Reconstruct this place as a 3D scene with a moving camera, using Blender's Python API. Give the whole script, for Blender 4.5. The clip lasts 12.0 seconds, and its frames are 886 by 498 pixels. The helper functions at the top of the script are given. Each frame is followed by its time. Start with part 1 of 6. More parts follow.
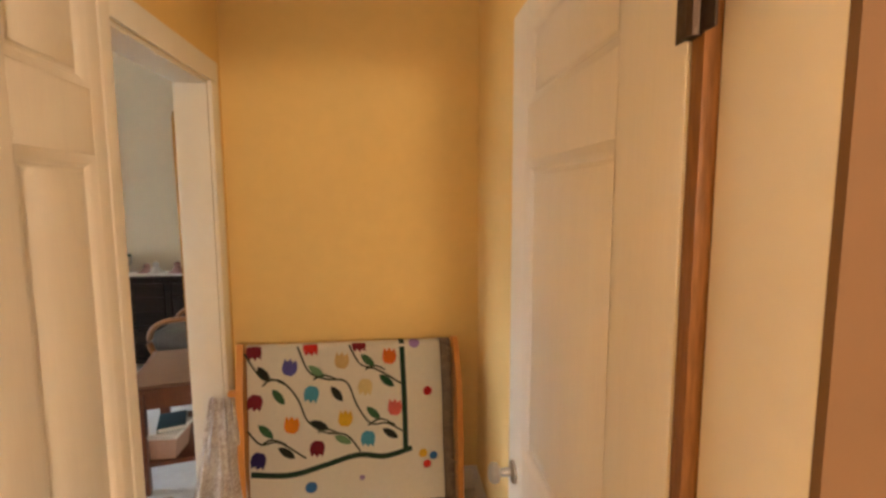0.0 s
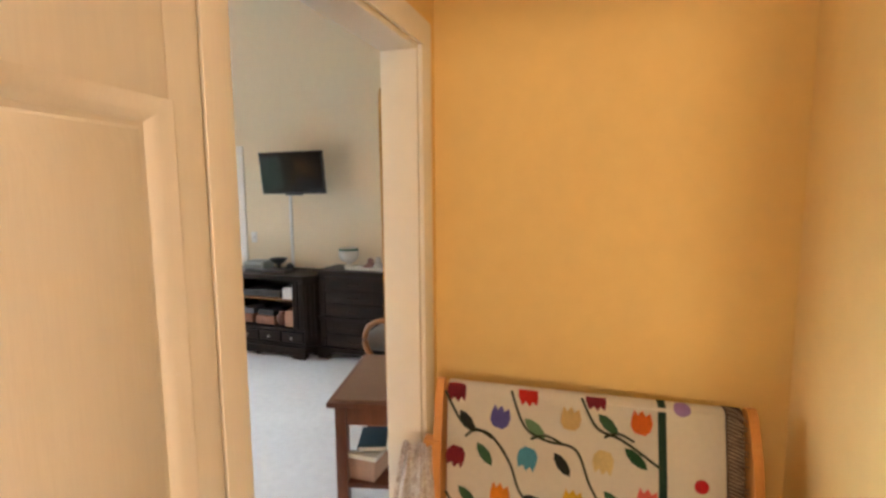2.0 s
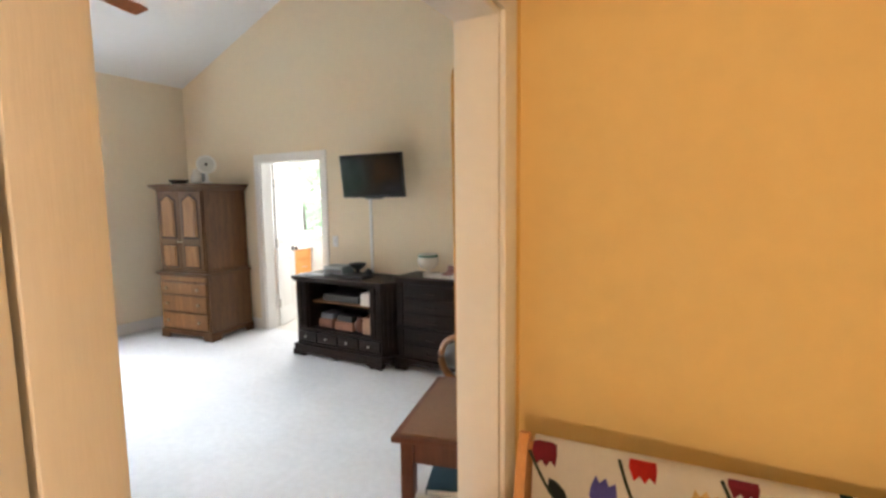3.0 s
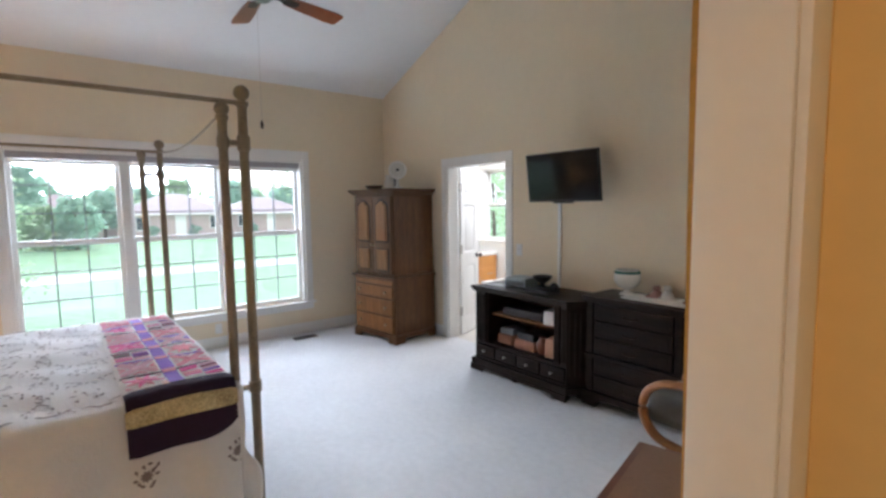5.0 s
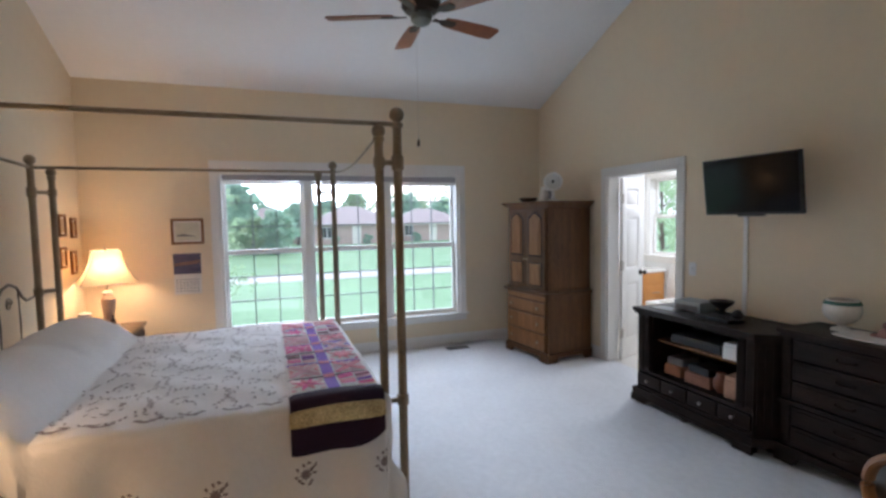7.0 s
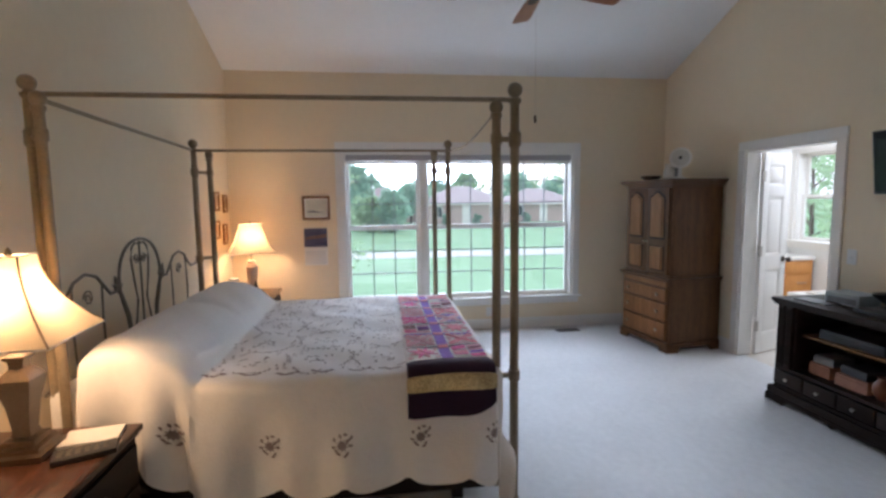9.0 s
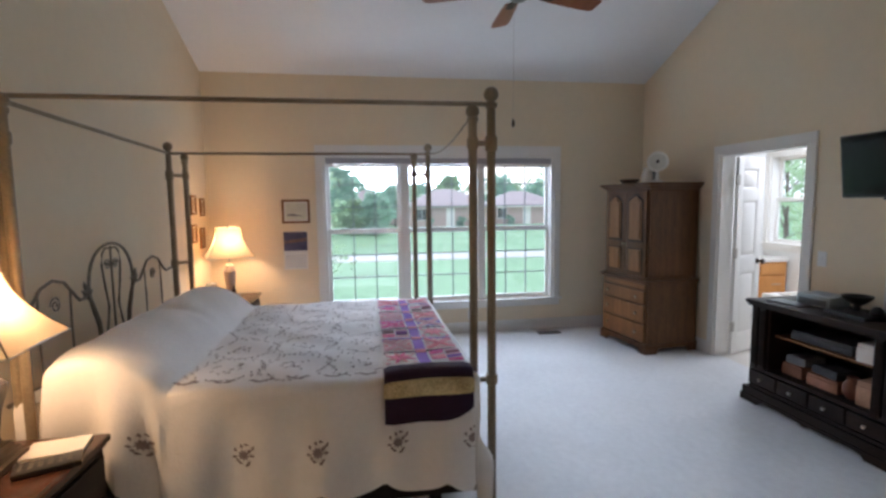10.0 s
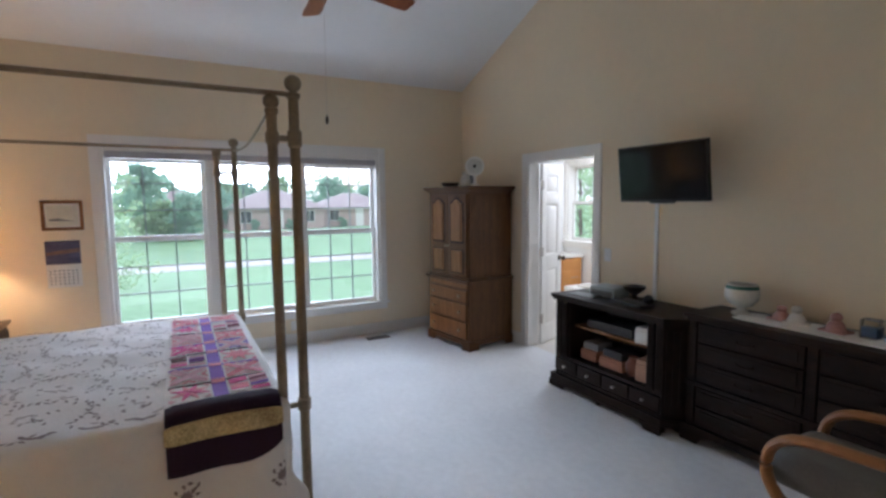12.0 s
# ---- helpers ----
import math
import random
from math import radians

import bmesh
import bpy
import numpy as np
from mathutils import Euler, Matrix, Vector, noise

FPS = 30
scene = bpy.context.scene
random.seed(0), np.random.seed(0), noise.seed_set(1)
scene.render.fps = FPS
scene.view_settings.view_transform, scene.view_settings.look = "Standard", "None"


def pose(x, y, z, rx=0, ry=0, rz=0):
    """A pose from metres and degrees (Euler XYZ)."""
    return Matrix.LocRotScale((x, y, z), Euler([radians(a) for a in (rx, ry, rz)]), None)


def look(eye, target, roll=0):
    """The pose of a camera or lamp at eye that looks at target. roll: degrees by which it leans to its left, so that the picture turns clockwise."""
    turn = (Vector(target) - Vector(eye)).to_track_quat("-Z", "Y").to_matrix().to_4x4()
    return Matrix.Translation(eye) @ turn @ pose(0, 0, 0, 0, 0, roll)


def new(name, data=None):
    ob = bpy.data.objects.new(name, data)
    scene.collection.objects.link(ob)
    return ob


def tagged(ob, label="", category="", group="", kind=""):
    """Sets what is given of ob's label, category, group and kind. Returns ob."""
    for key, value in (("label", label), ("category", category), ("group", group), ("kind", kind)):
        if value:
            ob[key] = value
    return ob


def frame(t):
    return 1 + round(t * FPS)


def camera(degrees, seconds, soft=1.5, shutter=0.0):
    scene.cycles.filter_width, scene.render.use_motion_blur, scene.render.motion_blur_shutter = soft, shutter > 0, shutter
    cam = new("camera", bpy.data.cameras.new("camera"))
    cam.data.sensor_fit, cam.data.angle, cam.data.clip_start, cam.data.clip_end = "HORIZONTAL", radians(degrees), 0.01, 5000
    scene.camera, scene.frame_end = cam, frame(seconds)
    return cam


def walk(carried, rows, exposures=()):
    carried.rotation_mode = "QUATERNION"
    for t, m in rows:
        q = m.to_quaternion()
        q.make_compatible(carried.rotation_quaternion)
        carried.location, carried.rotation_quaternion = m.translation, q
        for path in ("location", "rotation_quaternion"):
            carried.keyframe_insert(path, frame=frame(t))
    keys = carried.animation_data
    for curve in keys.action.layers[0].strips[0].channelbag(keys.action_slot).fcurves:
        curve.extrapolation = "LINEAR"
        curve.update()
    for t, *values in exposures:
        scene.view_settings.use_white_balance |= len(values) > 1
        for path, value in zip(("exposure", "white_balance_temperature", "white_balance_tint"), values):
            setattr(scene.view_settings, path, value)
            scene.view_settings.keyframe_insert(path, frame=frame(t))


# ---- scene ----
# camera and walk
cam = camera(84.9, 12.0, soft=2.8)
PATH = [
    (0, (0.079, 0.179, 1.599), (0.285, 2.156, 1.379), -0.2),
    (0.5, (0.018, 0.304, 1.598), (-0.003, 2.291, 1.373), -0.5),
    (1, (-0.007, 0.478, 1.601), (-0.24, 2.45, 1.363), -0.9),
    (1.5, (-0.015, 0.645, 1.582), (-0.47, 2.579, 1.356), -0.7),
    (2, (-0.066, 0.821, 1.579), (-0.711, 2.7, 1.355), -0.4),
    (2.5, (-0.133, 1.003, 1.588), (-0.925, 2.828, 1.374), -0.4),
    (3, (-0.18, 1.157, 1.584), (-1.148, 2.895, 1.373), -0.7),
    (3.5, (-0.228, 1.325, 1.565), (-1.402, 2.93, 1.352), -1.2),
    (5.5, (-0.524, 1.636, 1.584), (-2.166, 2.769, 1.44), -0.7),
    (6, (-0.534, 1.668, 1.595), (-2.254, 2.683, 1.49), -0.9),
    (6.5, (-0.548, 1.692, 1.603), (-2.35, 2.551, 1.493), -0.9),
    (7, (-0.56, 1.693, 1.608), (-2.435, 2.379, 1.48), -1.0),
    (7.5, (-0.567, 1.678, 1.603), (-2.49, 2.207, 1.457), -0.8),
    (9.5, (-0.547, 1.658, 1.592), (-2.522, 1.89, 1.383), -0.7),
    (10, (-0.553, 1.697, 1.599), (-2.519, 2.012, 1.406), -0.7),
    (10.5, (-0.534, 1.747, 1.605), (-2.469, 2.218, 1.424), -0.7),
    (11, (-0.534, 1.789, 1.605), (-2.412, 2.454, 1.425), -0.7),
    (11.5, (-0.581, 1.827, 1.606), (-2.393, 2.651, 1.416), -0.4),
    (12, (-0.71, 1.855, 1.603), (-2.458, 2.807, 1.411), -0.5),
]
EXPOSURES = [(0.0, 1.05, 6650, 15), (1.2, 1.28, 6600, 15), (2.5, 1.38, 6500, 15), (3.7, 1.22, 6400, 15), (5.3, 0.54, 5900, 18), (6.5, 0.24, 5800, 17.5), (12.0, 0.12, 5770, 17.5)]
walk(cam, [(t, look(eye, target, roll)) for t, eye, target, roll in PATH], EXPOSURES)

# plan, in metres
WX, NY, SY, EX = -6.276, 5.188, -0.02, -0.86      # bedroom: west, north, south, east faces
VX, VQ, VR = -0.728, 2.66, 0.522                   # vestibule: west, north, east faces
EAVE, RIDGE_X, SLOPE = 3.031, -3.57, 0.40
RIDGE = EAVE + SLOPE * (RIDGE_X - WX)
EAST_H = RIDGE - SLOPE * (EX - RIDGE_X)
GROUND = -1.2

# world, sun and the large lights
world = bpy.data.worlds.new("world")
scene.world = world
world.use_nodes = True
wn = world.node_tree.nodes
sky = wn.new("ShaderNodeTexSky")
sky.sky_type = 'NISHITA'
sky.sun_disc = False
sky.sun_elevation = radians(15)
sky.sun_rotation = radians(270)
sky.air_density = 1.0
sky.dust_density = 6.0
sky.ozone_density = 1.0
mixw = wn.new("ShaderNodeMix")
mixw.data_type = 'RGBA'
mixw.inputs["Factor"].default_value = 0.75
mixw.inputs["B"].default_value = (17.0, 17.3, 17.8, 1)
world.node_tree.links.new(sky.outputs[0], mixw.inputs["A"])
world.node_tree.links.new(mixw.outputs["Result"], wn["Background"].inputs[0])
wn["Background"].inputs[1].default_value = 0.10

sun = new("sun", bpy.data.lights.new("sun", 'SUN'))
sun.data.energy = 4.3
sun.data.angle = radians(36)
sun.data.color = (0.76, 0.89, 1.0)
sun.matrix_world = look((-20, 2.4, 5.36), (0, 2.6, 0))


def area(name, eye, target, w, h, watts, col):
    ob = new(name, bpy.data.lights.new(name, 'AREA'))
    ob.data.shape, ob.data.size, ob.data.size_y = 'RECTANGLE', w, h
    ob.data.energy, ob.data.color = watts, col
    ob.matrix_world = look(eye, target)
    return ob


def bulb(name, at, watts, col, r=0.04):
    ob = new(name, bpy.data.lights.new(name, 'POINT'))
    ob.data.energy, ob.data.color, ob.data.shadow_soft_size = watts, col, r
    ob.location = at
    return ob


# area lamps out of view outside the window, added to stand in for skylight
area("window_daylight", (WX - 0.35, 2.62, 2.75), (-2.6, 2.9, 0.2), 2.9, 1.0, 90, (0.76, 0.87, 1.0))
area("window_ground_light", (WX - 0.62, 2.62, -0.28), (-3.8, 2.7, 3.0), 2.9, 0.7, 34, (0.80, 0.90, 1.0))
# unseen lamp under the bath ceiling, added as fill
area("bath_fill", (-4.9, 6.4, 2.5), (-4.9, 6.2, 0), 1.2, 1.0, 34, (0.92, 0.97, 1.0))
# hall and vestibule bulbs are added warm fill; no such lamps are in view
bulb("hall_fill_bulb", (0.51, -1.5, 1.90), 68, (1.0, 0.76, 0.49), 0.16)
bulb("vestibule_fill_bulb", (0.0, 1.55, 2.50), 1.3, (1.0, 0.76, 0.50), 0.10)
bulb("bedside_bulb_near", (-2.46, 0.33, 1.24), 18, (1.0, 0.64, 0.32), 0.06)
bulb("bedside_bulb_far", (-5.86, 0.29, 1.20), 18, (1.0, 0.64, 0.32), 0.09)


# materials
def mat(name, col, rough=0.6, metal=0.0, var=0.12, scale=6.0, bump=0.1, bscale=80.0, stretch=None, col2=None, spec=0.5):
    """A surface with colour that wanders at two scales and a fine relief."""
    m = bpy.data.materials.new(name)
    m.use_nodes = True
    nt = m.node_tree
    b = nt.nodes["Principled BSDF"]
    tc = nt.nodes.new("ShaderNodeTexCoord")
    mp = nt.nodes.new("ShaderNodeMapping")
    nt.links.new(tc.outputs["Object"], mp.inputs[0])
    if stretch:
        mp.inputs["Scale"].default_value = stretch
    n1 = nt.nodes.new("ShaderNodeTexNoise")
    n1.inputs["Scale"].default_value, n1.inputs["Detail"].default_value = scale, 6
    n2 = nt.nodes.new("ShaderNodeTexNoise")
    n2.inputs["Scale"].default_value, n2.inputs["Detail"].default_value = scale * 9, 4
    add = nt.nodes.new("ShaderNodeMath")
    add.operation = 'ADD'
    for n in (n1, n2):
        nt.links.new(mp.outputs[0], n.inputs[0])
    nt.links.new(n1.outputs["Fac"], add.inputs[0])
    nt.links.new(n2.outputs["Fac"], add.inputs[1])
    ramp = nt.nodes.new("ShaderNodeMapRange")
    ramp.inputs["From Min"].default_value, ramp.inputs["From Max"].default_value = 0.65, 1.35
    nt.links.new(add.outputs[0], ramp.inputs["Value"])
    mix = nt.nodes.new("ShaderNodeMix")
    mix.data_type = 'RGBA'
    c2 = col2 or tuple(min(1, c * (1 + var)) for c in col)
    c1 = col if col2 else tuple(c * (1 - var) for c in col)
    mix.inputs["A"].default_value, mix.inputs["B"].default_value = (*c1, 1), (*c2, 1)
    nt.links.new(ramp.outputs[0], mix.inputs["Factor"])
    nt.links.new(mix.outputs["Result"], b.inputs["Base Color"])
    b.inputs["Roughness"].default_value, b.inputs["Metallic"].default_value = rough, metal
    b.inputs["Specular IOR Level"].default_value = spec
    if bump:
        n3 = nt.nodes.new("ShaderNodeTexNoise")
        n3.inputs["Scale"].default_value, n3.inputs["Detail"].default_value = bscale, 3
        nt.links.new(mp.outputs[0], n3.inputs[0])
        bm_ = nt.nodes.new("ShaderNodeBump")
        bm_.inputs["Strength"].default_value, bm_.inputs["Distance"].default_value = bump, 0.01
        nt.links.new(n3.outputs["Fac"], bm_.inputs["Height"])
        nt.links.new(bm_.outputs[0], b.inputs["Normal"])
    return m


def glow(name, col, strength):
    m = bpy.data.materials.new(name)
    m.use_nodes = True
    b = m.node_tree.nodes["Principled BSDF"]
    b.inputs["Base Color"].default_value = (*col, 1)
    b.inputs["Emission Color"].default_value = (*col, 1)
    b.inputs["Emission Strength"].default_value = strength
    return m


def glass(name, tint=(0.97, 0.99, 0.98), rough=0.0):
    m = bpy.data.materials.new(name)
    m.use_nodes = True
    b = m.node_tree.nodes["Principled BSDF"]
    b.inputs["Base Color"].default_value = (*tint, 1)
    b.inputs["Roughness"].default_value = rough
    b.inputs["Transmission Weight"].default_value = 1.0
    b.inputs["IOR"].default_value = 1.45
    return m


def leafy(name, col):
    """Thin leaves that let part of the light through."""
    m = mat(name, col, 0.8, var=0.4, scale=1.2, bump=0)
    nt = m.node_tree
    p, o = nt.nodes["Principled BSDF"], nt.nodes["Material Output"]
    t, mx = nt.nodes.new("ShaderNodeBsdfTranslucent"), nt.nodes.new("ShaderNodeMixShader")
    t.inputs[0].default_value = (col[0] * 1.9, col[1] * 1.7, col[2] * 1.6, 1)
    mx.inputs[0].default_value = 0.55
    nt.links.new(p.outputs[0], mx.inputs[1])
    nt.links.new(t.outputs[0], mx.inputs[2])
    nt.links.new(mx.outputs[0], o.inputs[0])
    return m


def hazed_pane(name, haze_mix):
    """Clear glass mixed with a little white translucency, which paints haze over the view."""
    m = glass(name)
    nt = m.node_tree
    p, o = nt.nodes["Principled BSDF"], nt.nodes["Material Output"]
    t, mx = nt.nodes.new("ShaderNodeBsdfTranslucent"), nt.nodes.new("ShaderNodeMixShader")
    t.inputs[0].default_value = (0.86, 0.92, 0.95, 1)
    mx.inputs[0].default_value = haze_mix
    nt.links.new(p.outputs[0], mx.inputs[1])
    nt.links.new(t.outputs[0], mx.inputs[2])
    nt.links.new(mx.outputs[0], o.inputs[0])
    return m


M_CREAM = mat("cream_wall_paint", (0.80, 0.685, 0.505), 0.75, var=0.025, scale=1.5, bump=0.05, bscale=220)
M_YELLOW = mat("golden_wall_paint", (0.80, 0.575, 0.235), 0.7, var=0.03, scale=1.5, bump=0.06, bscale=220)
M_BROWN = mat("brown_low_bounce_paint", (0.20, 0.115, 0.06), 0.8, var=0.04, scale=1.5, bump=0.05, bscale=200)
M_CEIL = mat("ceiling_paint", (0.80, 0.80, 0.80), 0.9, var=0.02, scale=2, bump=0.1, bscale=160)
M_TRIM = mat("white_trim_paint", (0.82, 0.80, 0.76), 0.38, var=0.02, scale=3, bump=0.02, bscale=60)
M_DOOR = mat("white_door_paint", (0.80, 0.76, 0.69), 0.35, var=0.03, scale=2, bump=0.05, bscale=40, stretch=(14, 14, 1))
# muntin grey has the backlit darkness put into its colour
M_GRILLE = mat("backlit_grille_grey", (0.32, 0.35, 0.36), 0.5, var=0.05, scale=4)
M_CARPET = mat("pale_carpet", (0.77, 0.77, 0.765), 0.97, var=0.07, scale=2.2, bump=0.6, bscale=420, spec=0.1)
M_TILE = mat("bath_tile", (0.66, 0.62, 0.55), 0.35, var=0.06, scale=4)
M_OAK = mat("brown_oak", (0.050, 0.021, 0.008), 0.36, col2=(0.145, 0.062, 0.021), scale=3.5, bump=0.12, bscale=60, stretch=(5, 5, 0.6), spec=0.22)
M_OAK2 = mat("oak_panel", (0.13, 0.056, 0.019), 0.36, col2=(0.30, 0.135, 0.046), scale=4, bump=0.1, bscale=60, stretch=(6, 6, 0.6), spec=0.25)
M_DARK = mat("dark_stained_wood", (0.009, 0.006, 0.005), 0.42, col2=(0.032, 0.018, 0.013), scale=3, bump=0.12, bscale=50, stretch=(1, 6, 6), spec=0.13)
M_CHERRY = mat("cherry_wood", (0.105, 0.032, 0.015), 0.32, col2=(0.19, 0.062, 0.03), scale=3, bump=0.08, bscale=50, stretch=(6, 6, 0.7))
M_LEATHER = mat("brown_table_inset", (0.22, 0.12, 0.07), 0.5, var=0.12, scale=6, bump=0.1)
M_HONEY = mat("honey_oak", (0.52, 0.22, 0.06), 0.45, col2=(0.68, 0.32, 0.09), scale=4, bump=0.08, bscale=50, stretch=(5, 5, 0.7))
M_BENT = mat("bent_beech", (0.24, 0.095, 0.028), 0.4, col2=(0.36, 0.155, 0.05), scale=4, bump=0.06, bscale=50)
M_WHITEWALL = mat("white_bath_paint", (0.80, 0.80, 0.78), 0.7, var=0.02, scale=2, bump=0.05, bscale=200)
M_BRASS = mat("antique_brass", (0.29, 0.23, 0.155), 0.45, 0.45, var=0.22, scale=9, bump=0.05)
M_IRON = mat("wrought_iron", (0.20, 0.17, 0.135), 0.5, 0.6, var=0.2, scale=12, bump=0.1)
M_NICKEL = mat("brushed_nickel", (0.45, 0.42, 0.38), 0.3, 0.9, var=0.06)
M_BRONZE = mat("dark_bronze", (0.055, 0.035, 0.025), 0.4, 0.7, var=0.15)
M_COVER = mat("white_coverlet", (0.86, 0.84, 0.83), 0.92, var=0.03, scale=3, bump=0.32, bscale=75, spec=0.15)
M_VINE = mat("brown_embroidery", (0.27, 0.22, 0.22), 0.9, var=0.25, scale=20, bump=0.2)
M_SKIRT = mat("dark_bed_base", (0.02, 0.017, 0.017), 0.9, var=0.2, bump=0.2)
M_PURPLE = mat("deep_purple_cotton", (0.026, 0.007, 0.03), 0.9, var=0.2, scale=8, bump=0.25, bscale=150)
M_VIOLET = mat("violet_cotton", (0.25, 0.11, 0.52), 0.9, var=0.15, scale=8, bump=0.25, bscale=150)
M_PINK = mat("pink_cotton", (0.80, 0.14, 0.36), 0.9, var=0.2, scale=8, bump=0.25, bscale=150)
M_LILAC = mat("white_lilac_cotton", (0.88, 0.84, 0.82), 0.9, var=0.1, scale=10, bump=0.25, bscale=150)
M_WINE = mat("wine_cotton", (0.22, 0.03, 0.08), 0.9, var=0.2, scale=8, bump=0.25, bscale=150)
M_SALMON = mat("salmon_cotton", (0.80, 0.30, 0.36), 0.9, var=0.2, scale=8, bump=0.25, bscale=150)
M_YSTRIPE = mat("printed_yellow_cotton", (0.30, 0.20, 0.09), 0.9, col2=(0.86, 0.74, 0.40), scale=11, bump=0.2, bscale=150)
M_QUILT = mat("cream_quilt_cotton", (0.90, 0.86, 0.78), 0.92, var=0.03, scale=5, bump=0.25, bscale=90, spec=0.15)
M_BLACK = mat("black_plastic", (0.012, 0.012, 0.014), 0.35, var=0.1, bump=0.0)
M_SCREEN = mat("dark_screen", (0.005, 0.005, 0.006), 0.16, var=0.1, bump=0.0, spec=0.22)
M_WPLASTIC = mat("white_plastic", (0.78, 0.77, 0.74), 0.4, var=0.03)
M_GREYL = mat("grey_leather", (0.115, 0.105, 0.09), 0.45, var=0.15, scale=8, bump=0.15, bscale=110)
M_CERAMIC = mat("white_ceramic", (0.75, 0.72, 0.66), 0.2, var=0.08)
M_PAPER = mat("paper", (0.78, 0.76, 0.72), 0.8, var=0.04)
M_GRASS = mat("mown_grass", (0.24, 0.40, 0.23), 0.95, var=0.2, scale=0.35, bump=0.3, bscale=30, spec=0.1)
M_ROAD = mat("pale_road", (0.50, 0.49, 0.47), 0.9, var=0.08, scale=1.0)
M_ROOF = mat("brown_shingle_roof", (0.37, 0.31, 0.31), 0.9, var=0.12, scale=2.5, bump=0.3, bscale=12)
M_BRICK = mat("pinkish_brick", (0.50, 0.38, 0.34), 0.9, var=0.15, scale=3, bump=0.3, bscale=18)
M_BARK = mat("bark", (0.11, 0.08, 0.06), 0.95, var=0.3, scale=5, bump=0.6, bscale=25)
M_LEAF1 = leafy("green_leaves", (0.24, 0.36, 0.22))
M_LEAF2 = leafy("bluish_leaves", (0.22, 0.37, 0.29))
M_GLASS = glass("clear_glass")
M_PANE = hazed_pane("hazed_window_glass", 0.012)
M_DARKGLASS = mat("dark_window_glass", (0.03, 0.035, 0.04), 0.1, var=0.1, bump=0)


# building blocks
def bbox(bm, x0, y0, z0, x1, y1, z1, bev=0.0, m=None):
    r = bmesh.ops.create_cube(bm, size=1.0)
    vs = r["verts"]
    t = Matrix.Translation(((x0 + x1) / 2, (y0 + y1) / 2, (z0 + z1) / 2)) @ Matrix.Diagonal((abs(x1 - x0), abs(y1 - y0), abs(z1 - z0), 1))
    bmesh.ops.transform(bm, matrix=t, verts=vs)
    if bev:
        es = list({e for v in vs for e in v.link_edges})
        r2 = bmesh.ops.bevel(bm, geom=es, offset=min(bev, 0.45 * min(abs(x1 - x0), abs(y1 - y0), abs(z1 - z0))), segments=2, affect='EDGES', profile=0.7)
        vs = list({v for f in r2["faces"] for v in f.verts} | {v for v in vs if v.is_valid})
    if m is not None:
        bmesh.ops.transform(bm, matrix=m, verts=vs)
    return bm


def box(x0, y0, z0, x1, y1, z1, bev=0.0, m=None):
    return bbox(bmesh.new(), x0, y0, z0, x1, y1, z1, bev, m)


def tube_into(bm, pts, r, n=10, closed=False):
    """A round bar along points; r is a number or one per point."""
    pts = [Vector(p) for p in pts]
    rings = []
    for i, p in enumerate(pts):
        if closed:
            d = pts[(i + 1) % len(pts)] - pts[i - 1]
        else:
            d = pts[min(i + 1, len(pts) - 1)] - pts[max(i - 1, 0)]
        q = d.to_track_quat('Z', 'Y')
        rr = r[i] if isinstance(r, (list, tuple)) else r
        rings.append([bm.verts.new(p + q @ Vector((rr * math.cos(2 * math.pi * k / n), rr * math.sin(2 * math.pi * k / n), 0))) for k in range(n)])
    last = len(rings) if closed else len(rings) - 1
    for i in range(last):
        a, b = rings[i], rings[(i + 1) % len(rings)]
        for k in range(n):
            bm.faces.new((a[k], a[(k + 1) % n], b[(k + 1) % n], b[k]))
    if not closed:
        bm.faces.new(list(reversed(rings[0])))
        bm.faces.new(rings[-1])
    return bm


def tube(pts, r, n=10, closed=False):
    return tube_into(bmesh.new(), pts, r, n, closed)


def lathe_into(bm, prof, n=20, at=(0, 0, 0), square=False):
    """A turned body from (radius, z) pairs; square gives four flat sides."""
    rings = []
    k = 4 if square else n
    off = math.pi / 4 if square else 0
    for r, z in prof:
        rr = r * math.sqrt(2) if square else r
        rings.append([bm.verts.new((at[0] + rr * math.cos(off + 2 * math.pi * i / k), at[1] + rr * math.sin(off + 2 * math.pi * i / k), at[2] + z)) for i in range(k)])
    for a, b in zip(rings, rings[1:]):
        for i in range(k):
            bm.faces.new((a[i], a[(i + 1) % k], b[(i + 1) % k], b[i]))
    bm.faces.new(list(reversed(rings[0])))
    bm.faces.new(rings[-1])
    return bm


def lathe(prof, n=20, at=(0, 0, 0), square=False):
    return lathe_into(bmesh.new(), prof, n, at, square)


def prism_into(bm, poly, d0, d1, axis='z', m=None):
    """A flat outline given depth between d0 and d1 along an axis."""
    def put(a, b, d):
        return {'z': (a, b, d), 'y': (a, d, b), 'x': (d, a, b)}[axis]
    lo = [bm.verts.new(put(a, b, d0)) for a, b in poly]
    hi = [bm.verts.new(put(a, b, d1)) for a, b in poly]
    bm.faces.new(lo)
    bm.faces.new(list(reversed(hi)))
    for i in range(len(poly)):
        j = (i + 1) % len(poly)
        bm.faces.new((lo[i], hi[i], hi[j], lo[j]))
    if m is not None:
        bmesh.ops.transform(bm, matrix=m, verts=lo + hi)
    return bm


def prism(poly, d0, d1, axis='z', m=None):
    return prism_into(bmesh.new(), poly, d0, d1, axis, m)


